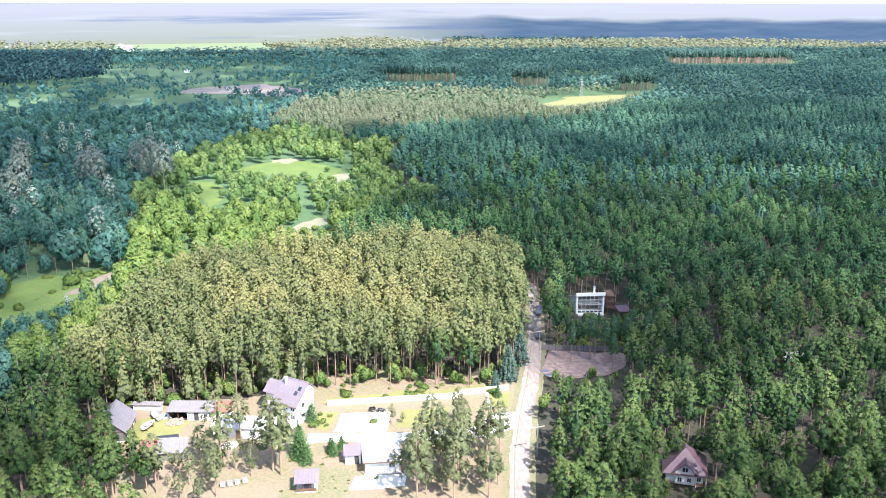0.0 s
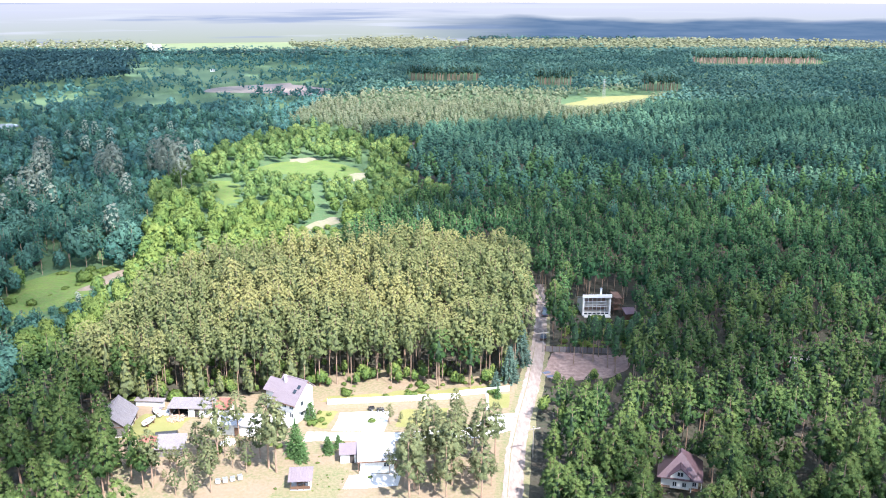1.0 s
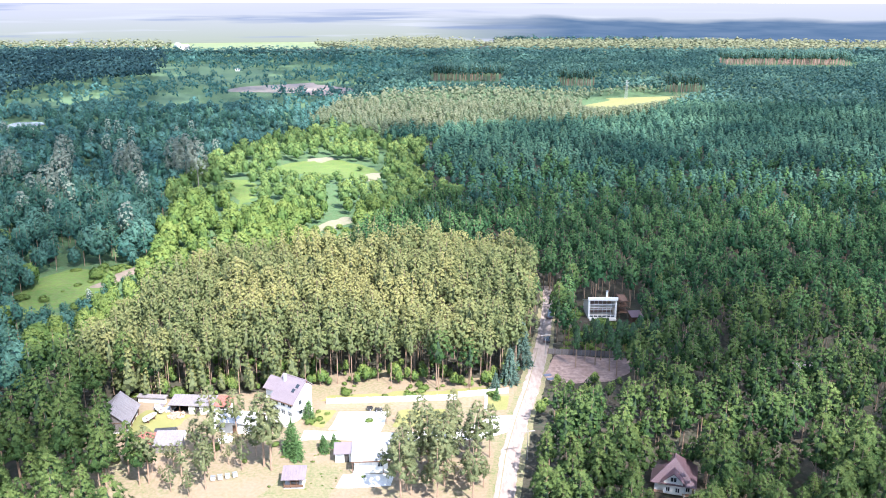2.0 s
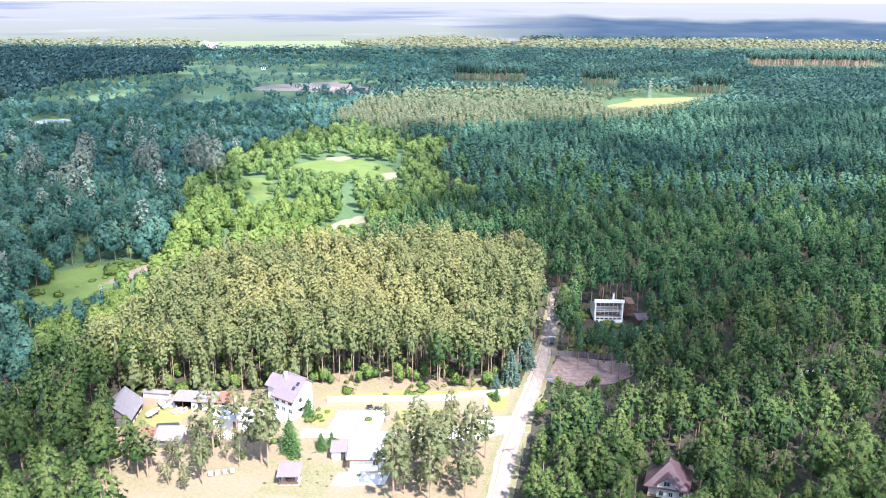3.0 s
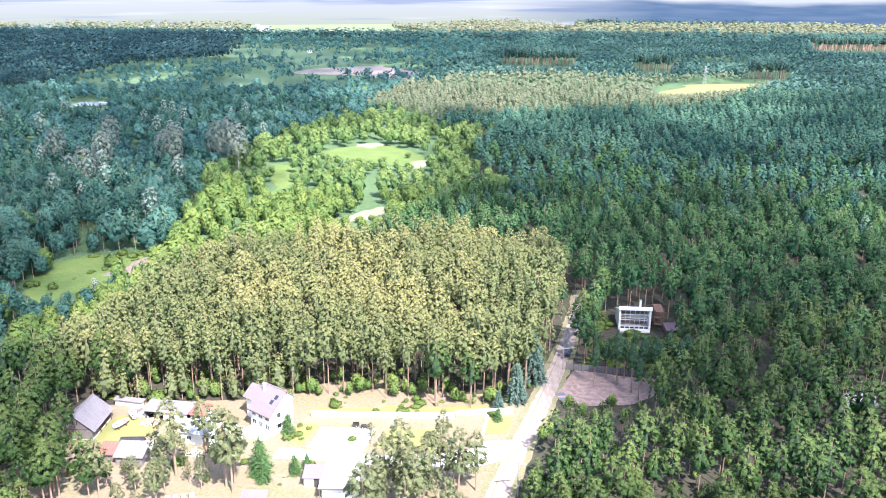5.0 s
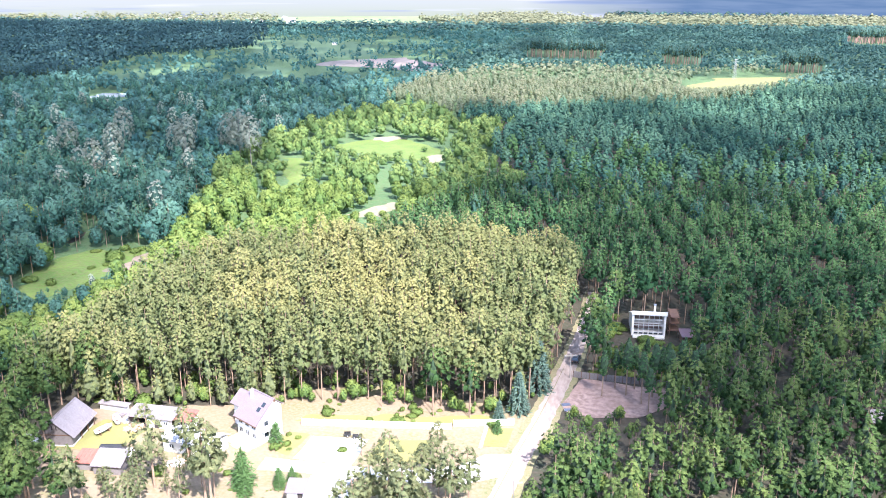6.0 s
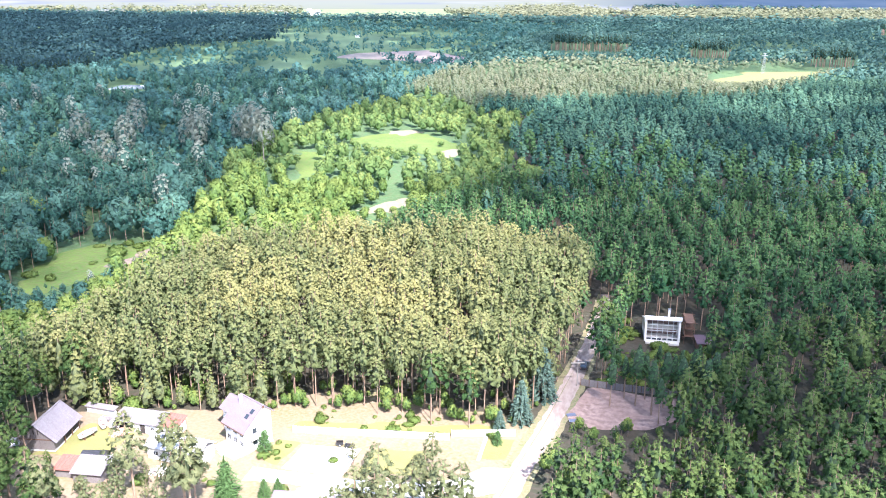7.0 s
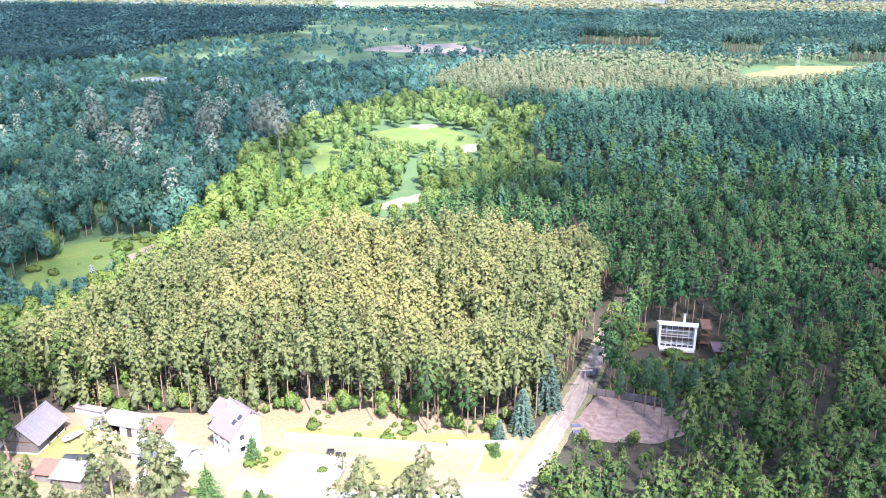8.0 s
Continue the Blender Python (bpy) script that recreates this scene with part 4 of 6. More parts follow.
M_ROOFRED = plain("faded_red_roof", (0.26, 0.085, 0.065), (0.20, 0.07, 0.055), (0.30, 0.12, 0.09), 0.5, 5.0, 0.75)
M_ROOFWHITE = plain("pale_metal_roof", (0.46, 0.45, 0.45), (0.40, 0.39, 0.39), (0.50, 0.49, 0.49), 0.3, 4.0, 0.5)
# near black for dark doors and for shade painted into openings
M_DARK = plain("dark_door_and_bay_shade", (0.035, 0.03, 0.028), (0.06, 0.05, 0.045), None, 0.8, 6.0, 0.9)
M_BROWNWOOD = plain("brown_stained_wood", (0.16, 0.085, 0.05), (0.11, 0.06, 0.04), None, 0.8, 8.0, 0.7, 0.0, 0.3, 0.02, (1, 1, 5))
M_TARP = plain("black_tarpaulin", (0.03, 0.032, 0.036), (0.05, 0.05, 0.055), None, 0.6, 5.0, 0.45)
M_BRICK = plain("raw_brick_rubble", (0.42, 0.22, 0.15), (0.34, 0.19, 0.14), (0.5, 0.36, 0.28), 0.8, 6.0, 0.9)
M_BLACK = plain("black_paint", (0.02, 0.021, 0.024), (0.03, 0.03, 0.033), None, 0.8, 6.0, 0.3)
M_RUBBER = plain("tyre_rubber", (0.02, 0.02, 0.02), (0.03, 0.03, 0.03), None, 2, 9, 0.85)
M_STEEL = plain("galvanised_steel", (0.45, 0.46, 0.47), (0.38, 0.39, 0.40), None, 0.8, 6.0, 0.5, 0.6)
M_POLEWOOD = plain("grey_pole_wood", (0.34, 0.31, 0.28), (0.26, 0.24, 0.21), None, 0.5, 7.0, 0.9)
M_BLUEMAT = plain("blue_grey_panel", (0.09, 0.11, 0.17), (0.13, 0.15, 0.20), None, 0.5, 3.0, 0.4)
M_PLASTIC = plain("white_plastic", (0.72, 0.72, 0.72), (0.62, 0.62, 0.61), None, 0.6, 5.0, 0.5)


def glass_dark():
    m, n, b = shader("window_glass", 0.08)
    b.inputs["Base Color"].default_value = (0.03, 0.04, 0.05, 1)
    b.inputs["Specular IOR Level"].default_value = 0.8
    return m


M_GLASS = glass_dark()


def slope(name, parent, material, x0, x1, ya, za, yb, zb, thick=0.14, label="", ribs=0.0):
    """A roof slope from the eave line (ya, za) to the ridge line (yb, zb), between x0 and x1; ribs: spacing of the seams."""
    bm = bmesh.new()
    L = math.hypot(yb - ya, zb - za)
    ny, nz = -(zb - za) / L * (1 if yb > ya else -1), abs(yb - ya) / L

    line = [(x0, 0.0), (x1, 0.0), (x1, thick)]
    if ribs:
        for k in range(int((x1 - x0) / ribs) - 1, 0, -1):
            u = x0 + k * ribs
            line += [(u + 0.06, thick), (u + 0.03, thick + 0.06), (u - 0.03, thick + 0.06), (u - 0.06, thick)]
    line.append((x0, thick))
    lo = [bm.verts.new((u, ya + ny * h, za + nz * h)) for u, h in line]
    hi = [bm.verts.new((u, yb + ny * h, zb + nz * h)) for u, h in line]
    bm.faces.new(lo)
    bm.faces.new(hi[::-1])
    for i in range(len(line)):
        j = (i + 1) % len(line)
        bm.faces.new((lo[j], lo[i], hi[i], hi[j]))
    bmesh.ops.recalc_face_normals(bm, faces=bm.faces[:])
    return part(name, bm, material, parent, label)


def prism_wall(name, parent, material, x0, x1, y0, y1, z0, ze, zr):
    """Four walls with two gables as one shell; the ridge runs along x."""
    bm = bmesh.new()
    ym = (y0 + y1) / 2
    a = [bm.verts.new((x0, y, z)) for y, z in ((y0, z0), (y1, z0), (y1, ze), (ym, zr), (y0, ze))]
    b = [bm.verts.new((x1, y, z)) for y, z in ((y0, z0), (y1, z0), (y1, ze), (ym, zr), (y0, ze))]
    bm.faces.new(a[::-1])
    bm.faces.new(b)
    for i in range(5):
        j = (i + 1) % 5
        bm.faces.new((a[i], a[j], b[j], b[i]))
    bmesh.ops.recalc_face_normals(bm, faces=bm.faces[:])
    return part(name, bm, material, parent)


def window(parent, x, z, w, h, y, face=-1):
    """A window in a wall that lies along x at y and faces -y (face -1) or +y."""
    f = face
    fr = part("window", boxed(x - w / 2, x + w / 2, min(y, y + f * 0.06), max(y, y + f * 0.06), z, z + h), M_PLASTIC, parent)
    n = 2 if w > 0.8 else 1
    pw = (w - 0.1 * (n + 1)) / n
    for i in range(n):
        a = x - w / 2 + 0.1 + i * (pw + 0.1)
        part("pane", boxed(a, a + pw, min(y + f * 0.06, y + f * 0.075), max(y + f * 0.06, y + f * 0.075), z + 0.1, z + h - 0.1), M_GLASS, fr)
    part("sill", boxed(x - w / 2 - 0.06, x + w / 2 + 0.06, min(y, y + f * 0.16), max(y, y + f * 0.16), z - 0.07, z), M_PLASTIC, fr)
    return fr


def side_window(parent, y, z, w, h, x, face=1):
    f = face
    fr = part("window", boxed(min(x, x + f * 0.06), max(x, x + f * 0.06), y - w / 2, y + w / 2, z, z + h), M_PLASTIC, parent)
    part("pane", boxed(min(x + f * 0.06, x + f * 0.075), max(x + f * 0.06, x + f * 0.075), y - w / 2 + 0.1, y + w / 2 - 0.1, z + 0.1, z + h - 0.1), M_GLASS, fr)
    return fr


def barn():
    e = tagged(empty("barn", -76.4, 152.6, 0, 98), "weathered grey plank barn with a wide sheet roof", "barn")
    e.scale = (0.9, 0.9, 0.9)
    # ridge along local x; local -x end is the gable towards the yard's front
    part("plinth", boxed(-5.6, 5.6, -4.1, 4.1, -0.1, 0.35), M_CONCRETE, e)
    prism_wall("wall", e, M_PLANK, -5.5, 5.5, -4.0, 4.0, 0.35, 3.0, 6.3)
    for k in range(26):                                   # upright boards on the gable
        y = -3.9 + k * 0.3
        part("board", boxed(-5.56, -5.5, y, y + 0.26, 0.4, 6.1 - abs(y + 0.13) * 0.82), M_PLANK, e)
    part("beam", boxed(-5.64, -5.56, -4.0, 4.0, 2.85, 3.05), M_BROWNWOOD, e)
    # dark plates: the shade of vent slots put into the colour
    for y in (-0.7, 0.3):
        part("vent_slot_shade", boxed(-5.6, -5.55, y, y + 0.25, 4.2, 5.2), M_DARK, e)
    slope("roof_slope", e, M_ROOFGREY, -6.1, 5.9, -4.9, 2.5, 0.0, 6.55, 0.1, ribs=1.1)
    slope("roof_slope", e, M_ROOFGREY, -6.1, 5.9, 4.9, 2.5, 0.0, 6.55, 0.1, ribs=1.1)
    part("ridge_cap", boxed(-6.1, 5.9, -0.2, 0.2, 6.58, 6.72), M_ROOFGREY, e)
    # a dark sheet on the wall in place of the shaded bay
    part("bay_shade_panel", boxed(-1.5, 4.8, -4.06, -3.9, 0.4, 2.7), M_DARK, e, "dark panel standing for the shade in an open bay")
    for x in (-1.6, 1.6, 4.8):
        part("post", boxed(x - 0.1, x + 0.1, -4.5, -4.3, 0, 2.75), M_BROWNWOOD, e)


barn()


def lean_to():
    e = tagged(empty("lean_to_shed", -80.6, 146.8, 0, 10), "low plank lean-to shed with a pale sheet roof", "shed")
    part("wall", boxed(-1.4, 1.4, -0.9, 0.9, 0, 1.7), M_PLANK, e)
    slope("roof", e, M_ROOFWHITE, -1.7, 1.7, -1.3, 1.65, 1.1, 2.15, 0.08)


lean_to()


def main_house():
    e = tagged(empty("house", -35.2, 161.9, 0, -29), "white rendered two-storey house with mauve tiled roof", "house")
    part("plinth", boxed(-3.5, 3.6, -4.5, 2.1, -0.1, 0.4), M_CONCRETE, e)
    bm = bmesh.new()
    prof = [(-4.4, 0.4), (2.0, 0.4), (2.0, 7.3), (0.0, 9.0), (-4.4, 5.3)]
    p = [bm.verts.new((-3.4, y, z)) for y, z in prof]
    q = [bm.verts.new((3.5, y, z)) for y, z in prof]
    bm.faces.new(p[::-1])
    bm.faces.new(q)
    for k in range(5):
        bm.faces.new((p[k], p[(k + 1) % 5], q[(k + 1) % 5], q[k]))
    bmesh.ops.recalc_face_normals(bm, faces=bm.faces[:])
    part("wall", bm, M_WALLWHITE, e)
    slope("roof_slope", e, M_ROOFMAUVE, -3.7, 3.9, -5.1, 4.75, 0, 9.15, 0.16)
    slope("roof_slope", e, M_ROOFMAUVE, -3.7, 3.9, 2.6, 6.95, 0, 9.15, 0.16)
    part("ridge_cap", boxed(-3.7, 3.9, -0.16, 0.16, 9.24, 9.38), M_ROOFMAUVE, e)
    part("gutter", boxed(-3.7, 3.9, -5.28, -5.12, 4.62, 4.78), M_BROWNWOOD, e)
    part("verge_board", boxed(3.9, 3.96, -0.2, 0.2, 8.6, 9.2), M_BROWNWOOD, e)
    for x, y in ((1.9, -2.6), (2.4, -1.6)):               # roof windows near the gable
        o = part("roof_window", boxed(-0.4, 0.4, -0.5, 0.5, 0, 0.14), M_GLASS, e)
        o.matrix_local = pose(x, y, 9.15 + y * 0.863 + 0.2, 40.8, 0, 0)
    for x in (-2.2, 0.0, 2.2):
        for z in (1.2, 3.4):
            window(e, x, z, 1.3, 1.2, -4.4)
    for z in (1.2, 3.7):
        side_window(e, -2.2, z, 1.2, 1.3, 3.5)
    part("balcony", boxed(3.5, 4.5, -3.6, -0.6, 2.9, 3.1), M_CONCRETE, e)
    part("balcony_rail", boxed(4.42, 4.5, -3.6, -0.6, 3.1, 4.0), M_PLASTIC, e)
    c = part("chimney", boxed(-2.2, -1.7, -1.5, -1.0, 7.8, 9.9, 0.04), M_WALLWHITE, e)
    part("chimney_cap", boxed(-2.3, -1.6, -1.6, -0.9, 9.9, 10.0), M_CONCRETE, c)
    part("wing_wall", boxed(-8.0, -3.4, -1.8, 2.6, 0, 5.4), M_WALLWHITE, e)
    slope("wing_roof", e, M_ROOFMAUVE, -8.5, -3.72, -2.4, 5.1, 0.6, 7.4, 0.14)
    slope("wing_roof", e, M_ROOFMAUVE, -8.5, -3.72, 3.4, 5.1, 0.6, 7.4, 0.14)
    part("terrace", boxed(-3.4, 3.6, -7.6, -4.52, -0.1, 0.5), M_CONCRETE, e)
    part("step", boxed(-1.0, 1.0, -8.2, -7.6, -0.1, 0.25), M_CONCRETE, e)


main_house()


def white_annex():
    """The long white outbuilding between the shed row and the house, behind the pines."""
    e = tagged(empty("outbuilding", -46.5, 152.5, 0, -6), "long low white outbuilding behind pines", "outbuilding")
    part("wall", boxed(-6.0, 6.0, -2.6, 2.6, 0, 2.9), M_WALLWHITE, e)
    slope("roof_slope", e, M_ROOFWHITE, -6.4, 6.4, -3.1, 2.8, 0, 4.3, 0.1, ribs=1.0)
    slope("roof_slope", e, M_ROOFWHITE, -6.4, 6.4, 3.1, 2.8, 0, 4.3, 0.1, ribs=1.0)
    part("door", boxed(-0.6, 0.6, -2.66, -2.6, 0.05, 2.1), M_BROWNWOOD, e)
    for x in (-4.0, 3.4):
        window(e, x, 1.0, 1.2, 1.0, -2.6)


white_annex()


def garage():
    e = tagged(empty("garage", -13.3, 139.6, 0, 8), "white garage with a pale hipped roof and brown fascia", "garage")
    part("wall", boxed(-3.6, 3.6, -3.9, 4.0, -0.1, 2.9), M_WALLWHITE, e)
    bm = bmesh.new()
    c = [bm.verts.new(p) for p in ((-4.2, -4.9, 2.85), (4.2, -4.9, 2.85), (4.2, 4.6, 2.85), (-4.2, 4.6, 2.85))]
    d = [bm.verts.new(p) for p in ((-4.2, -4.9, 3.0), (4.2, -4.9, 3.0), (4.2, 4.6, 3.0), (-4.2, 4.6, 3.0))]
    r = [bm.verts.new(p) for p in ((0, -1.2, 5.4), (0, 1.6, 5.4))]
    bm.faces.new(c[::-1])
    for i in range(4):
        j = (i + 1) % 4
        bm.faces.new((c[i], c[j], d[j], d[i]))
    bm.faces.new((d[0], d[1], r[0]))
    bm.faces.new((d[1], d[2], r[1], r[0]))
    bm.faces.new((d[2], d[3], r[1]))
    bm.faces.new((d[3], d[0], r[0], r[1]))
    part("roof", bm, M_ROOFWHITE, e)
    part("fascia", boxed(-4.24, 4.24, -4.98, -4.905, 2.72, 3.0), M_BROWNWOOD, e)
    part("porch_floor", boxed(-4.0, 4.0, -4.9, -3.92, -0.1, 0.15), M_CONCRETE, e)
    for x in (-4.0, 3.85):
        part("porch_post", boxed(x, x + 0.15, -4.8, -4.65, 0.15, 2.85), M_BROWNWOOD, e)
    part("garage_door", boxed(-2.6, 0.2, -3.97, -3.905, 0.15, 2.3), M_PLASTIC, e)
    window(e, 2.0, 1.0, 1.3, 1.1, -3.9)
    side_window(e, 0.5, 1.0, 1.2, 1.0, 3.6)
    w = tagged(empty("garden_shed", -19.6, 140.4, 0, 8), "small white shed with dark door and mauve roof", "shed")
    part("wall", boxed(-1.7, 1.7, -1.6, 1.6, -0.1, 2.3), M_WALLWHITE, w)
    slope("roof", w, M_ROOFMAUVE, -2.0, 2.0, -2.1, 2.25, 2.0, 2.9, 0.1)
    part("door", boxed(0.3, 1.3, -1.66, -1.6, 0.0, 2.0), M_DARK, w)


garage()


def gazebo():
    e = tagged(empty("gazebo", -27.9, 129.3, 0, 6), "garden gazebo with mauve roof on brown posts", "gazebo")
    part("floor", boxed(-2.1, 2.1, -1.7, 1.9, 0.0, 0.12), M_CONCRETE, e)
    for x in (-1.95, -0.65, 0.65, 1.95):
        for y in (-1.55, 1.7):
            part("post", boxed(x - 0.07, x + 0.07, y - 0.07, y + 0.07, 0.12, 2.5 + (0.3 if y > 0 else -0.12)), M_BROWNWOOD, e)
    part("railing", boxed(-1.95, 1.95, -1.6, -1.52, 0.35, 0.95), M_BROWNWOOD, e)
    part("back_panel", boxed(-1.95, 1.95, 1.62, 1.68, 0.2, 2.2), M_BROWNWOOD, e)
    slope("roof", e, M_ROOFMAUVE, -2.5, 2.5, -2.2, 2.35, 2.2, 3.2, 0.1, ribs=0.6)
    t = tagged(empty("garden_table", -27.9, 129.4, 0.12, 6), "dark wooden table inside the gazebo", "table")
    part("tabletop", boxed(-0.9, 0.9, -0.4, 0.4, 0.70, 0.75), M_BROWNWOOD, t)
    for x in (-0.8, 0.72):
        part("leg", boxed(x, x + 0.08, -0.3, 0.3, 0, 0.70), M_BROWNWOOD, t)
    for y in (-0.9, 0.9):
        b = tagged(empty("bench", -27.9 - 0.1 * y, 129.4 + y, 0.12, 6), "dark wooden bench beside the table", "bench", group="benches in the gazebo")
        part("seat", boxed(-0.9, 0.9, -0.18, 0.18, 0.41, 0.46), M_BROWNWOOD, b)
        for x in (-0.8, 0.72):
            part("leg", boxed(x, x + 0.08, -0.15, 0.15, 0, 0.41), M_BROWNWOOD, b)


gazebo()


def shed_row():
    e = tagged(empty("shed", -60.4, 160.8, 0, 0), "long low shed with grey roof and dark panel standing for the shade in an open bay", "shed")
    part("back_wall", boxed(-5.2, 5.2, 1.9, 2.1, 0, 2.5), M_PLANK, e)
    part("side_wall", boxed(-5.2, -5.0, -2.0, 1.9, 0, 2.4), M_PLANK, e)
    part("front_wall", boxed(-0.6, 5.2, -2.1, -1.95, 0, 2.35), M_WALLWHITE, e)
    # inner wall and floor of the bay coloured dark, as painted shade
    part("inner_wall", boxed(-0.6, -0.45, -1.95, 1.9, 0, 2.4), M_DARK, e)
    part("bay_floor", boxed(-5.0, -0.6, -1.95, 1.9, 0.0, 0.12), M_DARK, e)
    part("door", boxed(1.0, 2.1, -2.16, -2.1, 0.05, 2.0), M_DARK, e)
    window(e, 3.8, 1.0, 1.0, 0.8, -2.1)
    part("post", boxed(-2.9, -2.75, -2.05, -1.9, 0.12, 2.35), M_BROWNWOOD, e)
    slope("roof", e, M_ROOFGREY, -5.6, 5.6, -2.6, 2.4, 2.5, 2.9, 0.1, ribs=1.0)
    w = tagged(empty("shed", -52.8, 160.9, 0, -3), "small shed with a faded red and pink roof", "shed")
    part("wall", boxed(-1.8, 1.8, -1.6, 1.6, 0, 2.2), M_WALLWHITE, w)
    slope("roof", w, M_ROOFRED, -2.1, 2.1, -2.1, 2.1, 2.0, 3.1, 0.1, ribs=0.7)
    part("door", boxed(-0.5, 0.5, -1.66, -1.6, 0.05, 1.9), M_DARK, w)
    v = tagged(empty("low_wall", -72.3, 164.2, 0, -3), "low pale masonry wall topped with sheeting", "wall")
    part("masonry", boxed(-3.6, 3.6, -0.25, 0.25, -0.1, 1.5), M_WALLWHITE, v)
    slope("capping", v, M_ROOFGREY, -3.8, 3.8, -0.7, 1.5, 1.0, 1.75, 0.08)


shed_row()


def front_sheds():
    e = tagged(empty("shed", -59.4, 142.0, 0, 6), "small shed with a sloping grey sheet roof", "shed")
    part("wall", boxed(-2.8, 2.8, -1.9, 1.9, 0, 2.1), M_PLANK, e)
    slope("roof", e, M_ROOFGREY, -3.2, 3.2, -2.4, 2.0, 2.4, 3.3, 0.1, ribs=0.8)
    w = tagged(empty("shed", -64.6, 142.4, 0, 6), "small shed with a rusty red sheet roof", "shed")
    part("wall", boxed(-1.9, 1.9, -1.7, 1.7, 0, 1.9), M_PLANK, w)
    slope("roof", w, M_ROOFRED, -2.2, 2.2, -2.2, 1.8, 2.1, 2.6, 0.1, ribs=0.8)
    t = tagged(empty("tarpaulin_shelter", -62.2, 147.0, 0, 12), "domed shelter under a black tarpaulin", "shelter")
    bm = bmesh.new()
    rows = [[bm.verts.new((x, 2.0 * math.cos(a), 2.3 * math.sin(a) + 0.05 * math.sin(4 * x))) for a in np.linspace(0, math.pi, 9)] for x in np.linspace(-2.4, 2.4, 7)]
    for a, b in zip(rows, rows[1:]):
        for i in range(8):
            bm.faces.new((a[i], b[i], b[i + 1], a[i + 1]))
    bm.faces.new(rows[0])
    bm.faces.new(rows[-1][::-1])
    part("tarpaulin", bm, M_TARP, t)
    part("sheet", boxed(2.5, 4.4, -1.0, 1.2, 0, 0.9), M_PLASTIC, t, "white sheeted stack")


front_sheds()


def modern_house():
    e = tagged(empty("modern_house", 46.6, 235.2, 0, 4), "white house shell under construction with a gridded open front", "house")
    part("floor_slab", boxed(-4.5, 4.5, -4.4, 4.6, -0.1, 0.4), M_CONCRETE, e)
    for x in (-4.5, 4.0):
        bm = bmesh.new()
        prof = [(-4.4, 0.4), (4.6, 0.4), (4.6, 2.9), (-4.4, 6.3)]
        p = [bm.verts.new((x, y, z)) for y, z in prof]
        q = [bm.verts.new((x + 0.5, y, z)) for y, z in prof]
        bm.faces.new(p[::-1])
        bm.faces.new(q)
        for k in range(4):
            bm.faces.new((p[k], p[(k + 1) % 4], q[(k + 1) % 4], q[k]))
        bmesh.ops.recalc_face_normals(bm, faces=bm.faces[:])
        part("side_wall", bm, M_WALLWHITE, e)
    part("back_wall", boxed(-4.0, 4.0, 4.2, 4.6, 0.4, 2.85), M_WALLWHITE, e)
    part("room_wall", boxed(-4.0, 4.0, 0.2, 0.4, 0.4, 4.4), M_SOIL, e, "raw block room wall")
    part("upper_floor", boxed(-4.0, 4.0, -3.0, 0.2, 3.0, 3.25), M_CONCRETE, e)
    slope("roof", e, M_WALLWHITE, -4.7, 4.7, 4.9, 2.95, -4.5, 6.35, 0.3)
    part("fascia", boxed(-4.7, 4.7, -4.75, -4.5, 6.15, 7.25, 0.03), M_WALLWHITE, e)
    for i in range(7):
        x = -4.0 + i * 8.0 / 6
        part("mullion", boxed(x - 0.055, x + 0.055, -4.3, -4.1, 0.4, 6.15), M_PLASTIC, e)
    for z in (1.1, 3.1, 4.7):
        part("transom", boxed(-4.0, 4.0, -4.28, -4.12, z - 0.06, z + 0.06), M_PLASTIC, e)
    for i in range(6):
        x = -4.0 + i * 8.0 / 6
        part("pane", boxed(x + 0.12, x + 1.2, -4.22, -4.18, 0.5, 1.0), M_GLASS, e)
    part("terrace", boxed(-4.2, 4.2, -6.2, -4.45, -0.1, 0.45), M_CONCRETE, e)
    ch = part("chimney", boxed(1.2, 1.7, -3.2, -2.7, 5.6, 8.6), M_WALLWHITE, e)
    part("chimney_cap", boxed(1.1, 1.8, -3.3, -2.6, 8.6, 8.8), M_STEEL, ch)
    s = tagged(empty("scaffold", 53.4, 234.0, 0, 4), "timber scaffold beside the white house shell", "scaffold")
    for x in (-1.2, 1.2):
        for y in (-3.0, 0.0, 3.0):
            part("pole", boxed(x - 0.06, x + 0.06, y - 0.06, y + 0.06, 0, 6.6), M_BROWNWOOD, s)
    for z in (2.1, 4.2, 5.9):
        for y in (-3.0, 0.0, 3.0):
            part("ledger", boxed(-1.8, 1.8, y - 0.05, y + 0.05, z - 0.06, z + 0.06), M_BROWNWOOD, s)
        part("deck", boxed(-1.2, 1.2, -3.2, 3.2, z + 0.06, z + 0.12), M_BROWNWOOD, s)
    w = tagged(empty("site_shed", 57.0, 229.0, 0, 12), "brown timber site shed beside the house shell", "shed")
    part("wall", boxed(-1.6, 1.6, -1.5, 1.5, 0, 2.2), M_BROWNWOOD, w)
    slope("roof", w, M_ROOFBROWN, -2.0, 2.0, -2.0, 2.1, 1.9, 3.0, 0.1)


modern_house()


def slab(name, corners, thick, material, parent):
    """A sloping slab over four (or three) corners."""
    bm = bmesh.new()
    lo = [bm.verts.new(c) for c in corners]
    hi = [bm.verts.new((x, y, z + thick)) for x, y, z in corners]
    bm.faces.new(lo[::-1])
    bm.faces.new(hi)
    for k in range(len(lo)):
        m = (k + 1) % len(lo)
        bm.faces.new((lo[k], lo[m], hi[m], hi[k]))
    bmesh.ops.recalc_face_normals(bm, faces=bm.faces[:])
    return part(name, bm, material, parent)


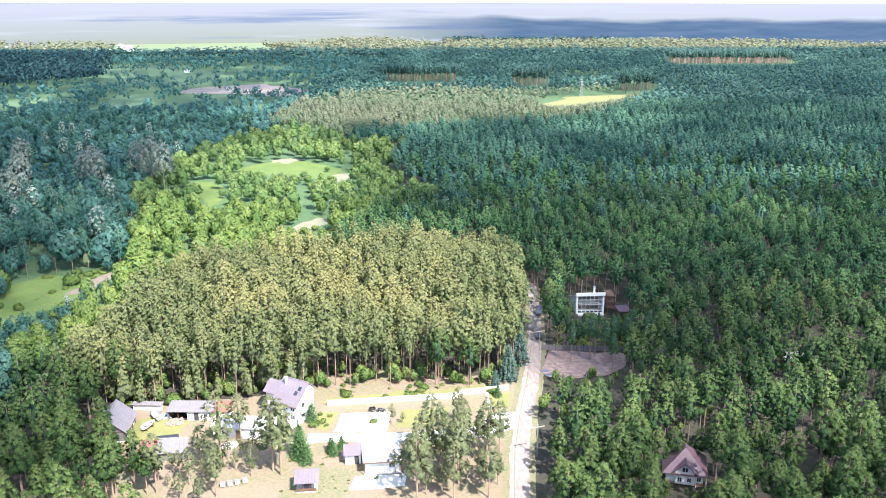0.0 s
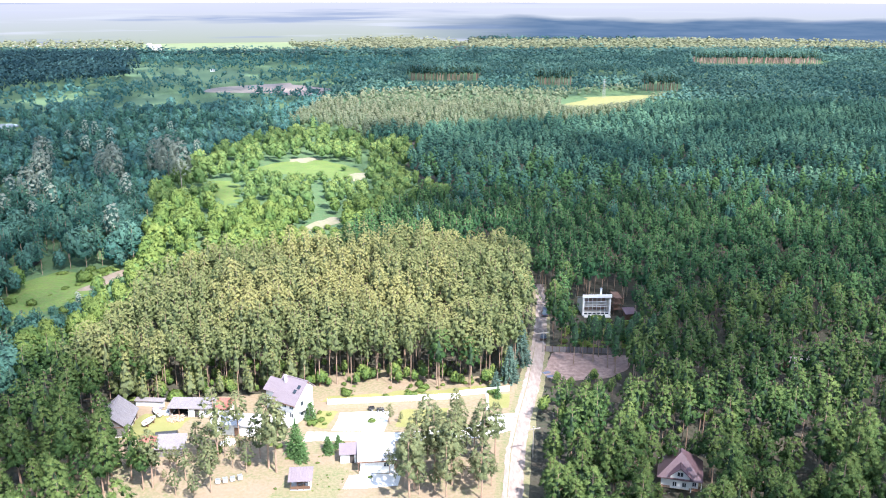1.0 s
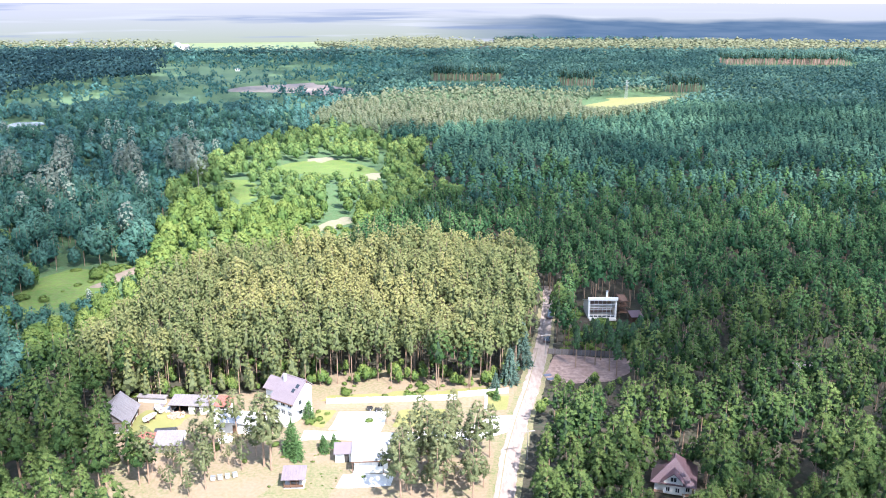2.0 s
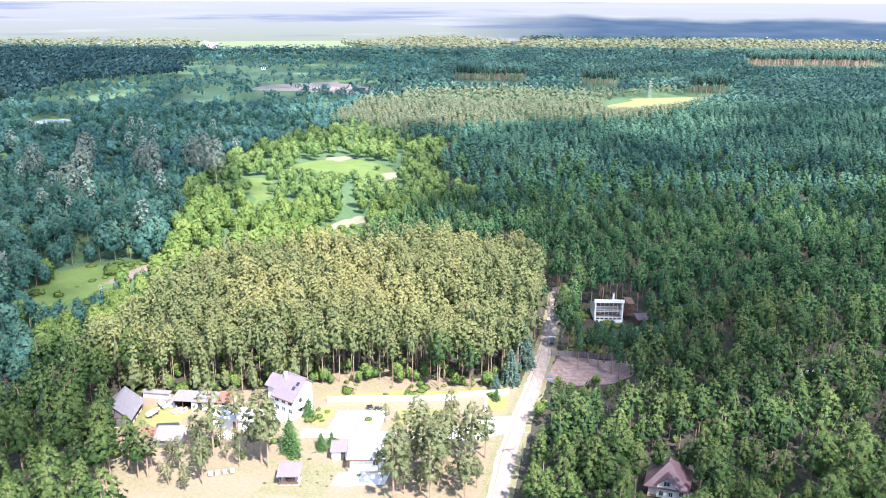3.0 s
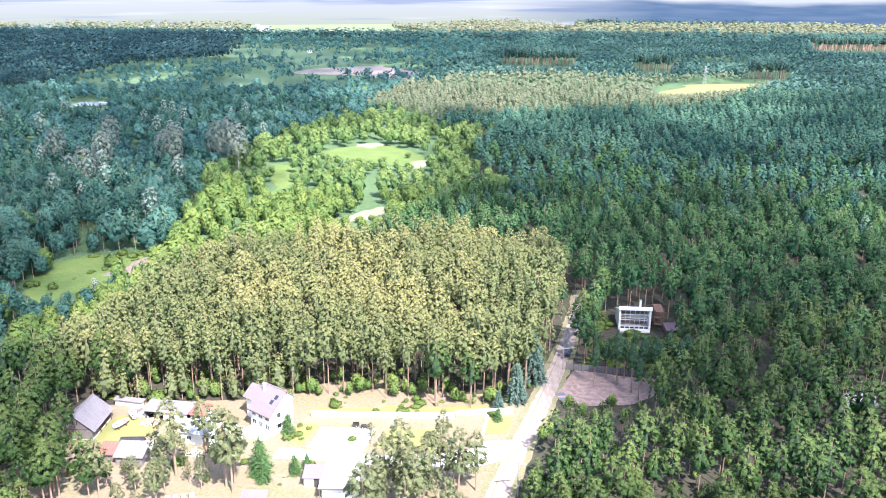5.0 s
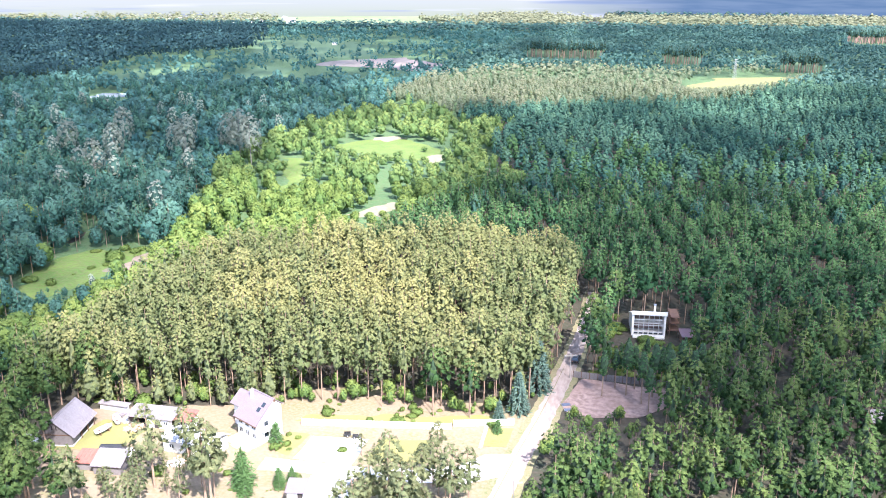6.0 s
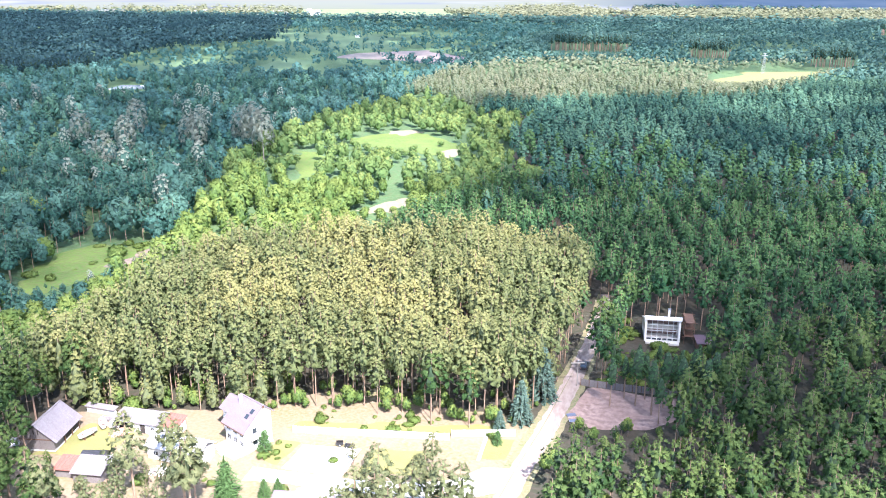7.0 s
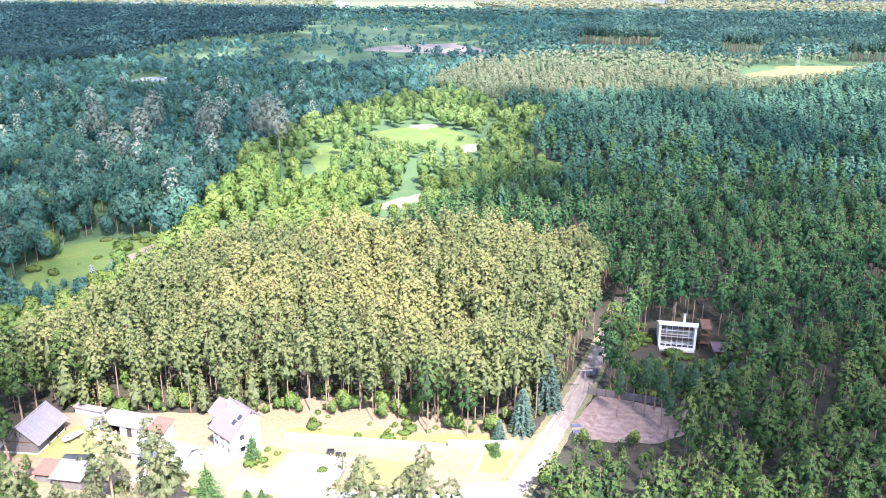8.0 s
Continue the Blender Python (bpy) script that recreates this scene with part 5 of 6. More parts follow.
def forest_house():
    e = tagged(empty("house", 51.2, 134.6, 0, -14), "white house with red-brown hipped metal roof and front gable", "house")
    part("plinth", boxed(-3.8, 3.8, -3.8, 3.8, -0.1, 0.5), M_BRICK, e)
    part("wall", boxed(-3.7, 3.7, -3.7, 3.7, 0.5, 2.9), M_WALLWHITE, e)
    a, b, c, d = (-4.6, -4.6, 2.55), (4.6, -4.6, 2.55), (4.6, 4.6, 2.55), (-4.6, 4.6, 2.55)
    r, s = (0.0, -0.7, 6.9), (0.0, 0.7, 6.9)
    for poly in ((a, b, r), (b, c, s, r), (c, d, s), (d, a, r, s)):
        slab("roof_slope", poly, 0.12, M_ROOFBROWN, e)
    part("ridge_cap", boxed(-0.14, 0.14, -0.8, 0.8, 6.98, 7.1), M_ROOFBROWN, e)
    bm = bmesh.new()                                       # gable bay in the middle of the front
    prof = [(-1.9, 0.5), (1.9, 0.5), (1.9, 3.6), (0.0, 5.3), (-1.9, 3.6)]
    p = [bm.verts.new((x, -4.5, z)) for x, z in prof]
    q = [bm.verts.new((x, -1.6, z)) for x, z in prof]
    bm.faces.new(p)
    bm.faces.new(q[::-1])
    for k in range(5):
        bm.faces.new((p[k], p[(k + 1) % 5], q[(k + 1) % 5], q[k]))
    bmesh.ops.recalc_face_normals(bm, faces=bm.faces[:])
    g = part("gable_bay", bm, M_WALLWHITE, e)
    for k in (-1, 1):
        slab("bay_roof", ((k * 2.4, -5.1, 3.2), (0.0, -5.1, 5.35), (0.0, -1.2, 5.35), (k * 2.4, -1.2, 3.2)), 0.12, M_ROOFBROWN, g)
    part("canopy", boxed(-1.95, 1.95, -5.0, -4.5, 2.75, 2.87), M_ROOFBROWN, g)
    window(e, 0.0, 3.3, 1.3, 1.1, -4.5)
    window(e, -1.0, 1.0, 0.9, 1.1, -4.5)
    window(e, 0.9, 1.0, 0.9, 1.1, -4.5)
    window(e, 2.9, 1.0, 0.9, 1.1, -3.7)
    for y in (-1.8, 1.6):
        side_window(e, y, 1.0, 1.2, 1.2, 3.7)
    for x in (2.3, 4.3):
        part("porch_post", boxed(x - 0.08, x + 0.08, -4.45, -4.3, 0, 2.62), M_PLASTIC, e)
    part("porch_rail", boxed(2.38, 4.22, -4.42, -4.34, 0.6, 1.0), M_BROWNWOOD, e)
    k = part("chimney", boxed(-1.5, -1.0, 0.6, 1.1, 5.0, 7.5, 0.03), M_BRICK, e)
    part("chimney_cap", boxed(-1.58, -0.92, 0.52, 1.18, 7.5, 7.6), M_CONCRETE, k)


forest_house()


def hidden_roof():
    e = tagged(empty("cabin", 96.0, 190.8, 0, 8), "small cabin with a grey sheet roof among pines", "cabin")
    part("wall", boxed(-3.2, 3.2, -2.4, 2.4, 0, 2.6), M_BROWNWOOD, e)
    slope("roof_slope", e, M_ROOFGREY, -3.6, 3.6, -2.9, 2.5, 0, 4.2, 0.1, ribs=0.8)
    slope("roof_slope", e, M_ROOFGREY, -3.6, 3.6, 2.9, 2.5, 0, 4.2, 0.1, ribs=0.8)


hidden_roof()


def cottage(x, y, rz, w, d, h, roof, label, group):
    e = tagged(empty("cottage", x, y, 0, rz), label, "house", group=group)
    prism_wall("wall", e, M_WALLWHITE, -w / 2, w / 2, -d / 2, d / 2, 0, h, h + d * 0.35)
    slope("roof_slope", e, roof, -w / 2 - 0.4, w / 2 + 0.4, -d / 2 - 0.5, h - 0.2, 0, h + d * 0.38, 0.15)
    slope("roof_slope", e, roof, -w / 2 - 0.4, w / 2 + 0.4, d / 2 + 0.5, h - 0.2, 0, h + d * 0.38, 0.15)


cottage(-338, 1122, 20, 6, 4, 2.0, M_ROOFWHITE, "lone white hut on a far pasture", "far houses")
vrng = np.random.default_rng(8)
for k in range(16):
    cottage(-860 + k * 19 + vrng.uniform(-8, 8), 1590 + vrng.uniform(-50, 60), vrng.uniform(0, 180), vrng.uniform(10, 22), vrng.uniform(8, 11), vrng.uniform(3.5, 6),
            M_ROOFWHITE if k % 3 else M_ROOFGREY, "white house in a distant village", "far houses")


# ---------------------------------------------------------------- walls, drives, fences
def panel_wall(name, a, b, height, thick, material, post, label, category, pitch=2.5, z0=-0.05):
    a, b = Vector((*a, 0)), Vector((*b, 0))
    n = max(1, round((b - a).length / pitch))
    e = tagged(empty(name, a.x, a.y, 0, math.degrees(math.atan2(b.y - a.y, b.x - a.x))), label, category)
    step = (b - a).length / n
    pm = bmesh.new()
    box(pm, 0.07, step - 0.07, -thick / 2, thick / 2, z0, height)
    first = part("panel", pm, material, e)
    pole = part("post", boxed(-0.07, 0.07, -0.08, 0.08, z0, height + 0.12), post, e)
    for k in range(1, n + 1):
        if k < n:
            p = new("panel", first.data)
            p.parent, p.location = e, (k * step, 0, 0)
        q = new("post", pole.data)
        q.parent, q.location = e, (k * step, 0, 0)
    return e


panel_wall("garden_wall", (-28.5, 166.4), (4.0, 170.9), 1.5, 0.14, M_WALLWHITE, M_CONCRETE, "white panelled garden wall along the forest edge", "wall")
panel_wall("garden_wall", (4.2, 172.4), (17.0, 175.6), 1.5, 0.14, M_WALLWHITE, M_CONCRETE, "white panelled garden wall beside blue spruces", "wall")
panel_wall("plot_fence", (28.4, 201.6), (60.0, 200.2), 1.7, 0.05, M_PLANK, M_BROWNWOOD, "grey wooden board fence round the bare plot", "fence", 2.0)

DRIVES = [("driveway", [(-31, 152.4), (-10, 152.8), (0, 154.2), (8, 157), (13, 162.5), (18.2, 163.5), (17.2, 155), (10, 150.8), (0, 149.4), (-31, 147.8)], "pale concrete driveway to the white house"),
          ("courtyard", [(-25.5, 153), (-13, 153), (-12.5, 163.5), (-24.5, 162)], "pale paved courtyard"),
          ("garage_apron", [(-19, 128.5), (-8, 130.0), (-7.5, 135), (-18.5, 134)], "pale paved apron before the garage")]
for i, (nm, poly, lab) in enumerate(DRIVES):
    tagged(patch(nm, poly, 0.07, M_CONCRETE, 3, 0.15, 70 + i), lab, "paving", kind="structure")
tagged(patch("lawn", [(11.8, 165.5), (16.6, 166.0), (17.2, 174.2), (11.9, 173.2)], 0.09, M_LAWN, 2, 0.1, 80), "neat square of mown green lawn", "lawn", kind="structure")
tagged(patch("lawn", [(-11, 155), (1, 156.5), (2, 166), (-10, 164)], 0.06, M_LAWN, 2, 0.4, 81), "sunlit yellow-green lawn", "lawn", kind="structure")
tagged(patch("lawn", [(-30, 167.5), (-14, 169.8), (2, 172.0), (14, 176.4), (15, 180), (2, 176.5), (-14, 174), (-29, 171.5)], 0.06, M_LAWN, 2, 0.7, 86), "strip of sunlit rough grass below the pines", "grass", kind="structure")
tagged(patch("lawn", [(-31, 155), (-26.5, 154), (-25.5, 163.5), (-30, 163)], 0.06, M_LAWN, 2, 0.3, 82), "garden bed of grass and low shrubs", "lawn", kind="structure")
tagged(patch("lawn", [(-76, 146), (-63, 149), (-60, 158), (-72, 160)], 0.06, M_LAWN, 2, 0.4, 83), "grassy farmyard", "lawn", kind="structure")
tagged(patch("lawn", [(-34, 124), (-20, 124), (-19, 136), (-30, 139)], 0.06, M_VERGE, 2, 0.5, 84), "sunlit lawn round the gazebo", "lawn", kind="structure")
tagged(patch("kerb", [(11.0, 164.5), (11.7, 164.5), (11.7, 174.0), (11.0, 173.8)], 0.2, M_CONCRETE, 4, 0.02, 85), "pale concrete kerb beside the lawn", "kerb", kind="structure")


# ---------------------------------------------------------------- vehicles and small things
def wheel(parent, x, y, r, w=0.2):
    bm = bmesh.new()
    bmesh.ops.create_cone(bm, cap_ends=True, segments=16, radius1=r, radius2=r, depth=w, matrix=Matrix.Rotation(math.pi / 2, 4, "X"))
    o = part("wheel", bm, M_RUBBER, parent)
    o.location = (x, y, r)
    bm = bmesh.new()
    bmesh.ops.create_cone(bm, cap_ends=True, segments=12, radius1=r * 0.6, radius2=r * 0.55, depth=w + 0.02, matrix=Matrix.Rotation(math.pi / 2, 4, "X"))
    part("rim", bm, M_STEEL, o)


def car(x, y, rz, body, label, L=4.3, W=1.75, H=1.5, van=False):
    e = tagged(empty("car", x, y, 0.1, rz), label, "car")
    prof = [(-L / 2, 0.35), (L / 2, 0.35), (L / 2, 0.75), (L * 0.28, 0.95), (-L * 0.48, 1.0), (-L / 2, 0.8)]
    if van:
        prof = [(-L / 2, 0.35), (L / 2, 0.35), (L / 2, 0.95), (L * 0.36, 1.1), (-L * 0.49, 1.15), (-L / 2, 0.9)]
    bm = bmesh.new()
    a = [bm.verts.new((px, -W / 2, pz)) for px, pz in prof]
    b = [bm.verts.new((px, W / 2, pz)) for px, pz in prof]
    bm.faces.new(a)
    bm.faces.new(b[::-1])
    for i in range(len(prof)):
        j = (i + 1) % len(prof)
        bm.faces.new((a[j], a[i], b[i], b[j]))
    bmesh.ops.bevel(bm, geom=bm.edges[:], offset=0.07, segments=2, affect="EDGES")
    part("body", bm, body, e)
    c0, c1 = (-L * 0.46, L * 0.22) if not van else (-L * 0.48, L * 0.33)
    bm = bmesh.new()
    zb, zt = (0.95, H) if not van else (1.1, H)
    lo = [bm.verts.new(p) for p in ((c0, -W / 2 + 0.06, zb), (c1, -W / 2 + 0.06, zb), (c1, W / 2 - 0.06, zb), (c0, W / 2 - 0.06, zb))]
    hi = [bm.verts.new(p) for p in ((c0 + 0.35, -W / 2 + 0.25, zt), (c1 - 0.7, -W / 2 + 0.25, zt), (c1 - 0.7, W / 2 - 0.25, zt), (c0 + 0.35, W / 2 - 0.25, zt))]
    for i in range(4):
        j = (i + 1) % 4
        bm.faces.new((lo[i], lo[j], hi[j], hi[i]))
    bm.faces.new(hi)
    part("glasshouse", bm, M_GLASS, e, "dark window band")
    part("roof_panel", boxed(c0 + 0.37, c1 - 0.72, -W / 2 + 0.27, W / 2 - 0.27, zt, zt + 0.05, 0.02), body, e)
    for sx in (-L * 0.31, L * 0.32):
        for sy in (-W / 2 + 0.08, W / 2 - 0.08):
            wheel(e, sx, sy, 0.32)
    for sy in (-W / 2 + 0.3, W / 2 - 0.3):
        part("headlight", boxed(L / 2 - 0.02, L / 2 + 0.03, sy - 0.16, sy + 0.16, 0.6, 0.74), M_PLASTIC, e)
        part("tail_light", boxed(-L / 2 - 0.03, -L / 2 + 0.02, sy - 0.14, sy + 0.14, 0.62, 0.8), M_ROOFRED, e)


car(28.6, 211.0, 84, M_BLACK, "dark car parked beside the sandy forest road")
M_DARKBLUE = plain("dark_blue_paint", (0.03, 0.045, 0.075), (0.045, 0.06, 0.09), None, 0.8, 6.0, 0.3)
car(30.6, 231.0, 86, M_DARKBLUE, "dark blue van on the forest road under pines", 5.0, 1.95, 2.2, True)


def quad(x, y, rz):
    e = tagged(empty("quad_bike", x, y, 0.08, rz), "black quad bike parked on the pale courtyard", "quad bike")
    part("body", boxed(-0.8, 0.8, -0.3, 0.3, 0.4, 0.75, 0.08), M_BLACK, e)
    part("seat", boxed(-0.55, 0.15, -0.2, 0.2, 0.75, 0.92, 0.05), M_RUBBER, e)
    part("handlebar", boxed(0.3, 0.36, -0.4, 0.4, 1.0, 1.06), M_STEEL, e)
    part("steering_column", boxed(0.3, 0.4, -0.04, 0.04, 0.7, 1.02), M_STEEL, e)
    part("rack", boxed(-0.95, -0.55, -0.4, 0.4, 0.78, 0.82), M_BLACK, e)
    for sx in (-0.6, 0.6):
        for sy in (-0.45, 0.45):
            wheel(e, sx, sy, 0.32, 0.26)


quad(-14.9, 163.3, 12)


def trailer(x, y, rz):
    e = tagged(empty("garden_trailer", x, y, 0.08, rz), "small dark garden trailer beside the quad bike", "trailer")
    bm = bmesh.new()
    box(bm, -0.7, 0.7, -0.5, 0.5, 0.38, 0.44)
    for a in ((-0.7, 0.7, -0.5, -0.46), (-0.7, 0.7, 0.46, 0.5), (-0.7, -0.66, -0.46, 0.46), (0.66, 0.7, -0.46, 0.46)):
        box(bm, *a, 0.44, 0.85)
    part("tub", bm, M_BLACK, e)
    part("drawbar", boxed(0.7, 1.5, -0.04, 0.04, 0.36, 0.42), M_STEEL, e)
    for sy in (-0.58, 0.58):
        wheel(e, 0, sy, 0.3, 0.14)


trailer(-17.2, 163.7, 20)


def beehive(x, y, rz, tall):
    e = tagged(empty("beehive", x, y, 0.03, rz), "white box hive under the yard pines", "beehive", group="white hives under pines")
    for sx in (-0.3, 0.22):
        part("foot", boxed(sx, sx + 0.08, -0.3, 0.3, 0, 0.25), M_BROWNWOOD, e)
    part("box", boxed(-0.45, 0.45, -0.4, 0.4, 0.25, 0.25 + tall, 0.02), M_PLASTIC, e)
    part("lid", boxed(-0.5, 0.5, -0.45, 0.45, 0.25 + tall, 0.33 + tall), M_STEEL, e)


for k, (x, y) in enumerate(((-45.4, 129.6), (-44.0, 130.0), (-42.6, 130.6), (-41.2, 131.2))):
    beehive(x, y, 10 + 7 * k, 0.75 + 0.1 * (k % 2))


def boat(x, y, rz, z=0.55):
    e = tagged(empty("boat", x, y, 0.06, rz), "white open boat on trestles beside the barn", "boat")
    bm = bmesh.new()
    rows = []
    for t in np.linspace(0, 1, 9):
        w = 0.85 * (1 - (2 * t - 0.8) ** 2 * 0.55) if t < 0.9 else 0.85 * (1 - t) * 3.6
        w = max(0.04, w)
        X = -2.0 + 4.2 * t
        rows.append([bm.verts.new(p) for p in ((X, -w, z + 0.75), (X, -w * 0.75, z + 0.2), (X, 0, z), (X, w * 0.75, z + 0.2), (X, w, z + 0.75), (X, w * 0.88, z + 0.72), (X, 0, z + 0.12), (X, -w * 0.88, z + 0.72))])
    for a, b in zip(rows, rows[1:]):
        for i in range(8):
            j = (i + 1) % 8
            bm.faces.new((a[i], b[i], b[j], a[j]))
    bm.faces.new(rows[0])
    bm.faces.new(rows[-1][::-1])
    bmesh.ops.recalc_face_normals(bm, faces=bm.faces[:])
    part("hull", bm, M_PLASTIC, e)
    for X in (-1.2, 0.9):
        part("thwart", boxed(X, X + 0.3, -0.7, 0.7, z + 0.5, z + 0.55), M_BROWNWOOD, e)
        part("trestle", boxed(X, X + 0.15, -0.6, 0.6, 0, z + 0.12), M_BROWNWOOD, e)


boat(-69.0, 154.6, 70)
boat(-68.8, 159.3, 130, 0.4)


def heap(x, y, material, n, spread, label, seed, long=1.2):
    rng = np.random.default_rng(seed)
    bm = bmesh.new()
    for k in range(n):
        r = spread * math.sqrt(rng.random())
        th = rng.uniform(0, 6.28)
        L, W, H = rng.uniform(0.3, long), rng.uniform(0.12, 0.4), rng.uniform(0.08, 0.3)
        z = max(0.05, (spread - r) * 0.45 * rng.uniform(0.4, 1))
        v = box(bm, -L / 2, L / 2, -W / 2, W / 2, 0, H)
        m = Matrix.Translation((r * math.cos(th), r * math.sin(th), z)) @ Euler((rng.normal(0, 0.25), rng.normal(0, 0.25), rng.uniform(0, 6.28))).to_matrix().to_4x4()
        for q in v:
            q.co = m @ q.co
    ob = obj("rubble_heap", bm, material)
    ob.location = (x, y, 0)
    tagged(ob, label, "heap", kind="stuff")


heap(-63.6, 157.4, M_BRICK, 120, 2.0, "heap of broken bricks and boards in the farmyard", 3)
heap(-66.5, 160.5, M_PLASTIC, 40, 1.3, "heap of pale boards and sheeting", 4, 1.8)
heap(-69.8, 162.0, M_ROOFGREY, 30, 1.2, "stack of old grey sheets by the barn", 5, 1.8)
heap(-48.0, 146.5, M_PLASTIC, 30, 1.6, "pale boards lying behind the pines", 6, 1.8)


def pole(name, x, y, h, r, material, label, arms=0):
    e = tagged(empty(name, x, y, 0, 20), label, "pole")
    t = stem([(0, 0, -0.1), (0, 0, h * 0.5), (0, 0, h)], [r, r * 0.85, r * 0.65], 8)
    soup("mast", t, material, None, e)
    for k in range(arms):
        part("crossarm", boxed(-1.6 + 0.3 * k, 1.6 - 0.3 * k, -0.1, 0.1, h - 0.6 - 1.2 * k, h - 0.4 - 1.2 * k), material, e)
    part("cap", boxed(-r * 0.8, r * 0.8, -r * 0.8, r * 0.8, h, h + 0.1), M_STEEL, e)


pole("utility_pole", 20.9, 142.6, 7.5, 0.14, M_POLEWOOD, "grey wooden utility pole beside the road", 1)
pole("utility_pole", 27.6, 201.0, 6.5, 0.12, M_POLEWOOD, "pale utility pole at the plot's corner", 1)
pole("marker_post", 22.6, 203.4, 1.4, 0.16, M_PLASTIC, "short white marker post on the verge")


def lattice_mast(x, y, h):
    e = tagged(empty("power_pylon", x, y, 0, 15), "slim grey lattice power pylon on the sunlit rise", "pylon")
    for sx in (-1, 1):
        for sy in (-1, 1):
            soup("leg", limb((sx * 1.3, sy * 1.3, 0), (sx * 0.35, sy * 0.35, h), 0.12, 0.09), M_STEEL, None, e)
    for k in range(8):
        z0, z1 = h * k / 8, h * (k + 1) / 8
        w0, w1 = 1.3 - 0.95 * k / 8, 1.3 - 0.95 * (k + 1) / 8
        for sy in (-1, 1):
            soup("brace", limb((-w0, sy * w0, z0), (w1, sy * w1, z1), 0.06, 0.06), M_STEEL, None, e)
    for z, w in ((h - 0.3, 1.4), (h - 2.2, 2.4)):
        part("crossarm", boxed(-w, w, -0.2, 0.2, z - 0.15, z + 0.15), M_STEEL, e)


lattice_mast(137.0, 838.0, 18)


def ground_panel(x, y, rz):
    e = tagged(empty("ground_panel", x, y, 0.14, rz), "blue-grey panel lying on the bare soil", "panel")
    part("sheet", boxed(-1.0, 1.0, -0.6, 0.6, 0, 0.08), M_BLUEMAT, e)
    part("edge_strip", boxed(-1.06, -1.0, -0.6, 0.6, 0, 0.12), M_STEEL, e)


ground_panel(27.6, 187.0, 25)
ground_panel(28.4, 184.6, 15)


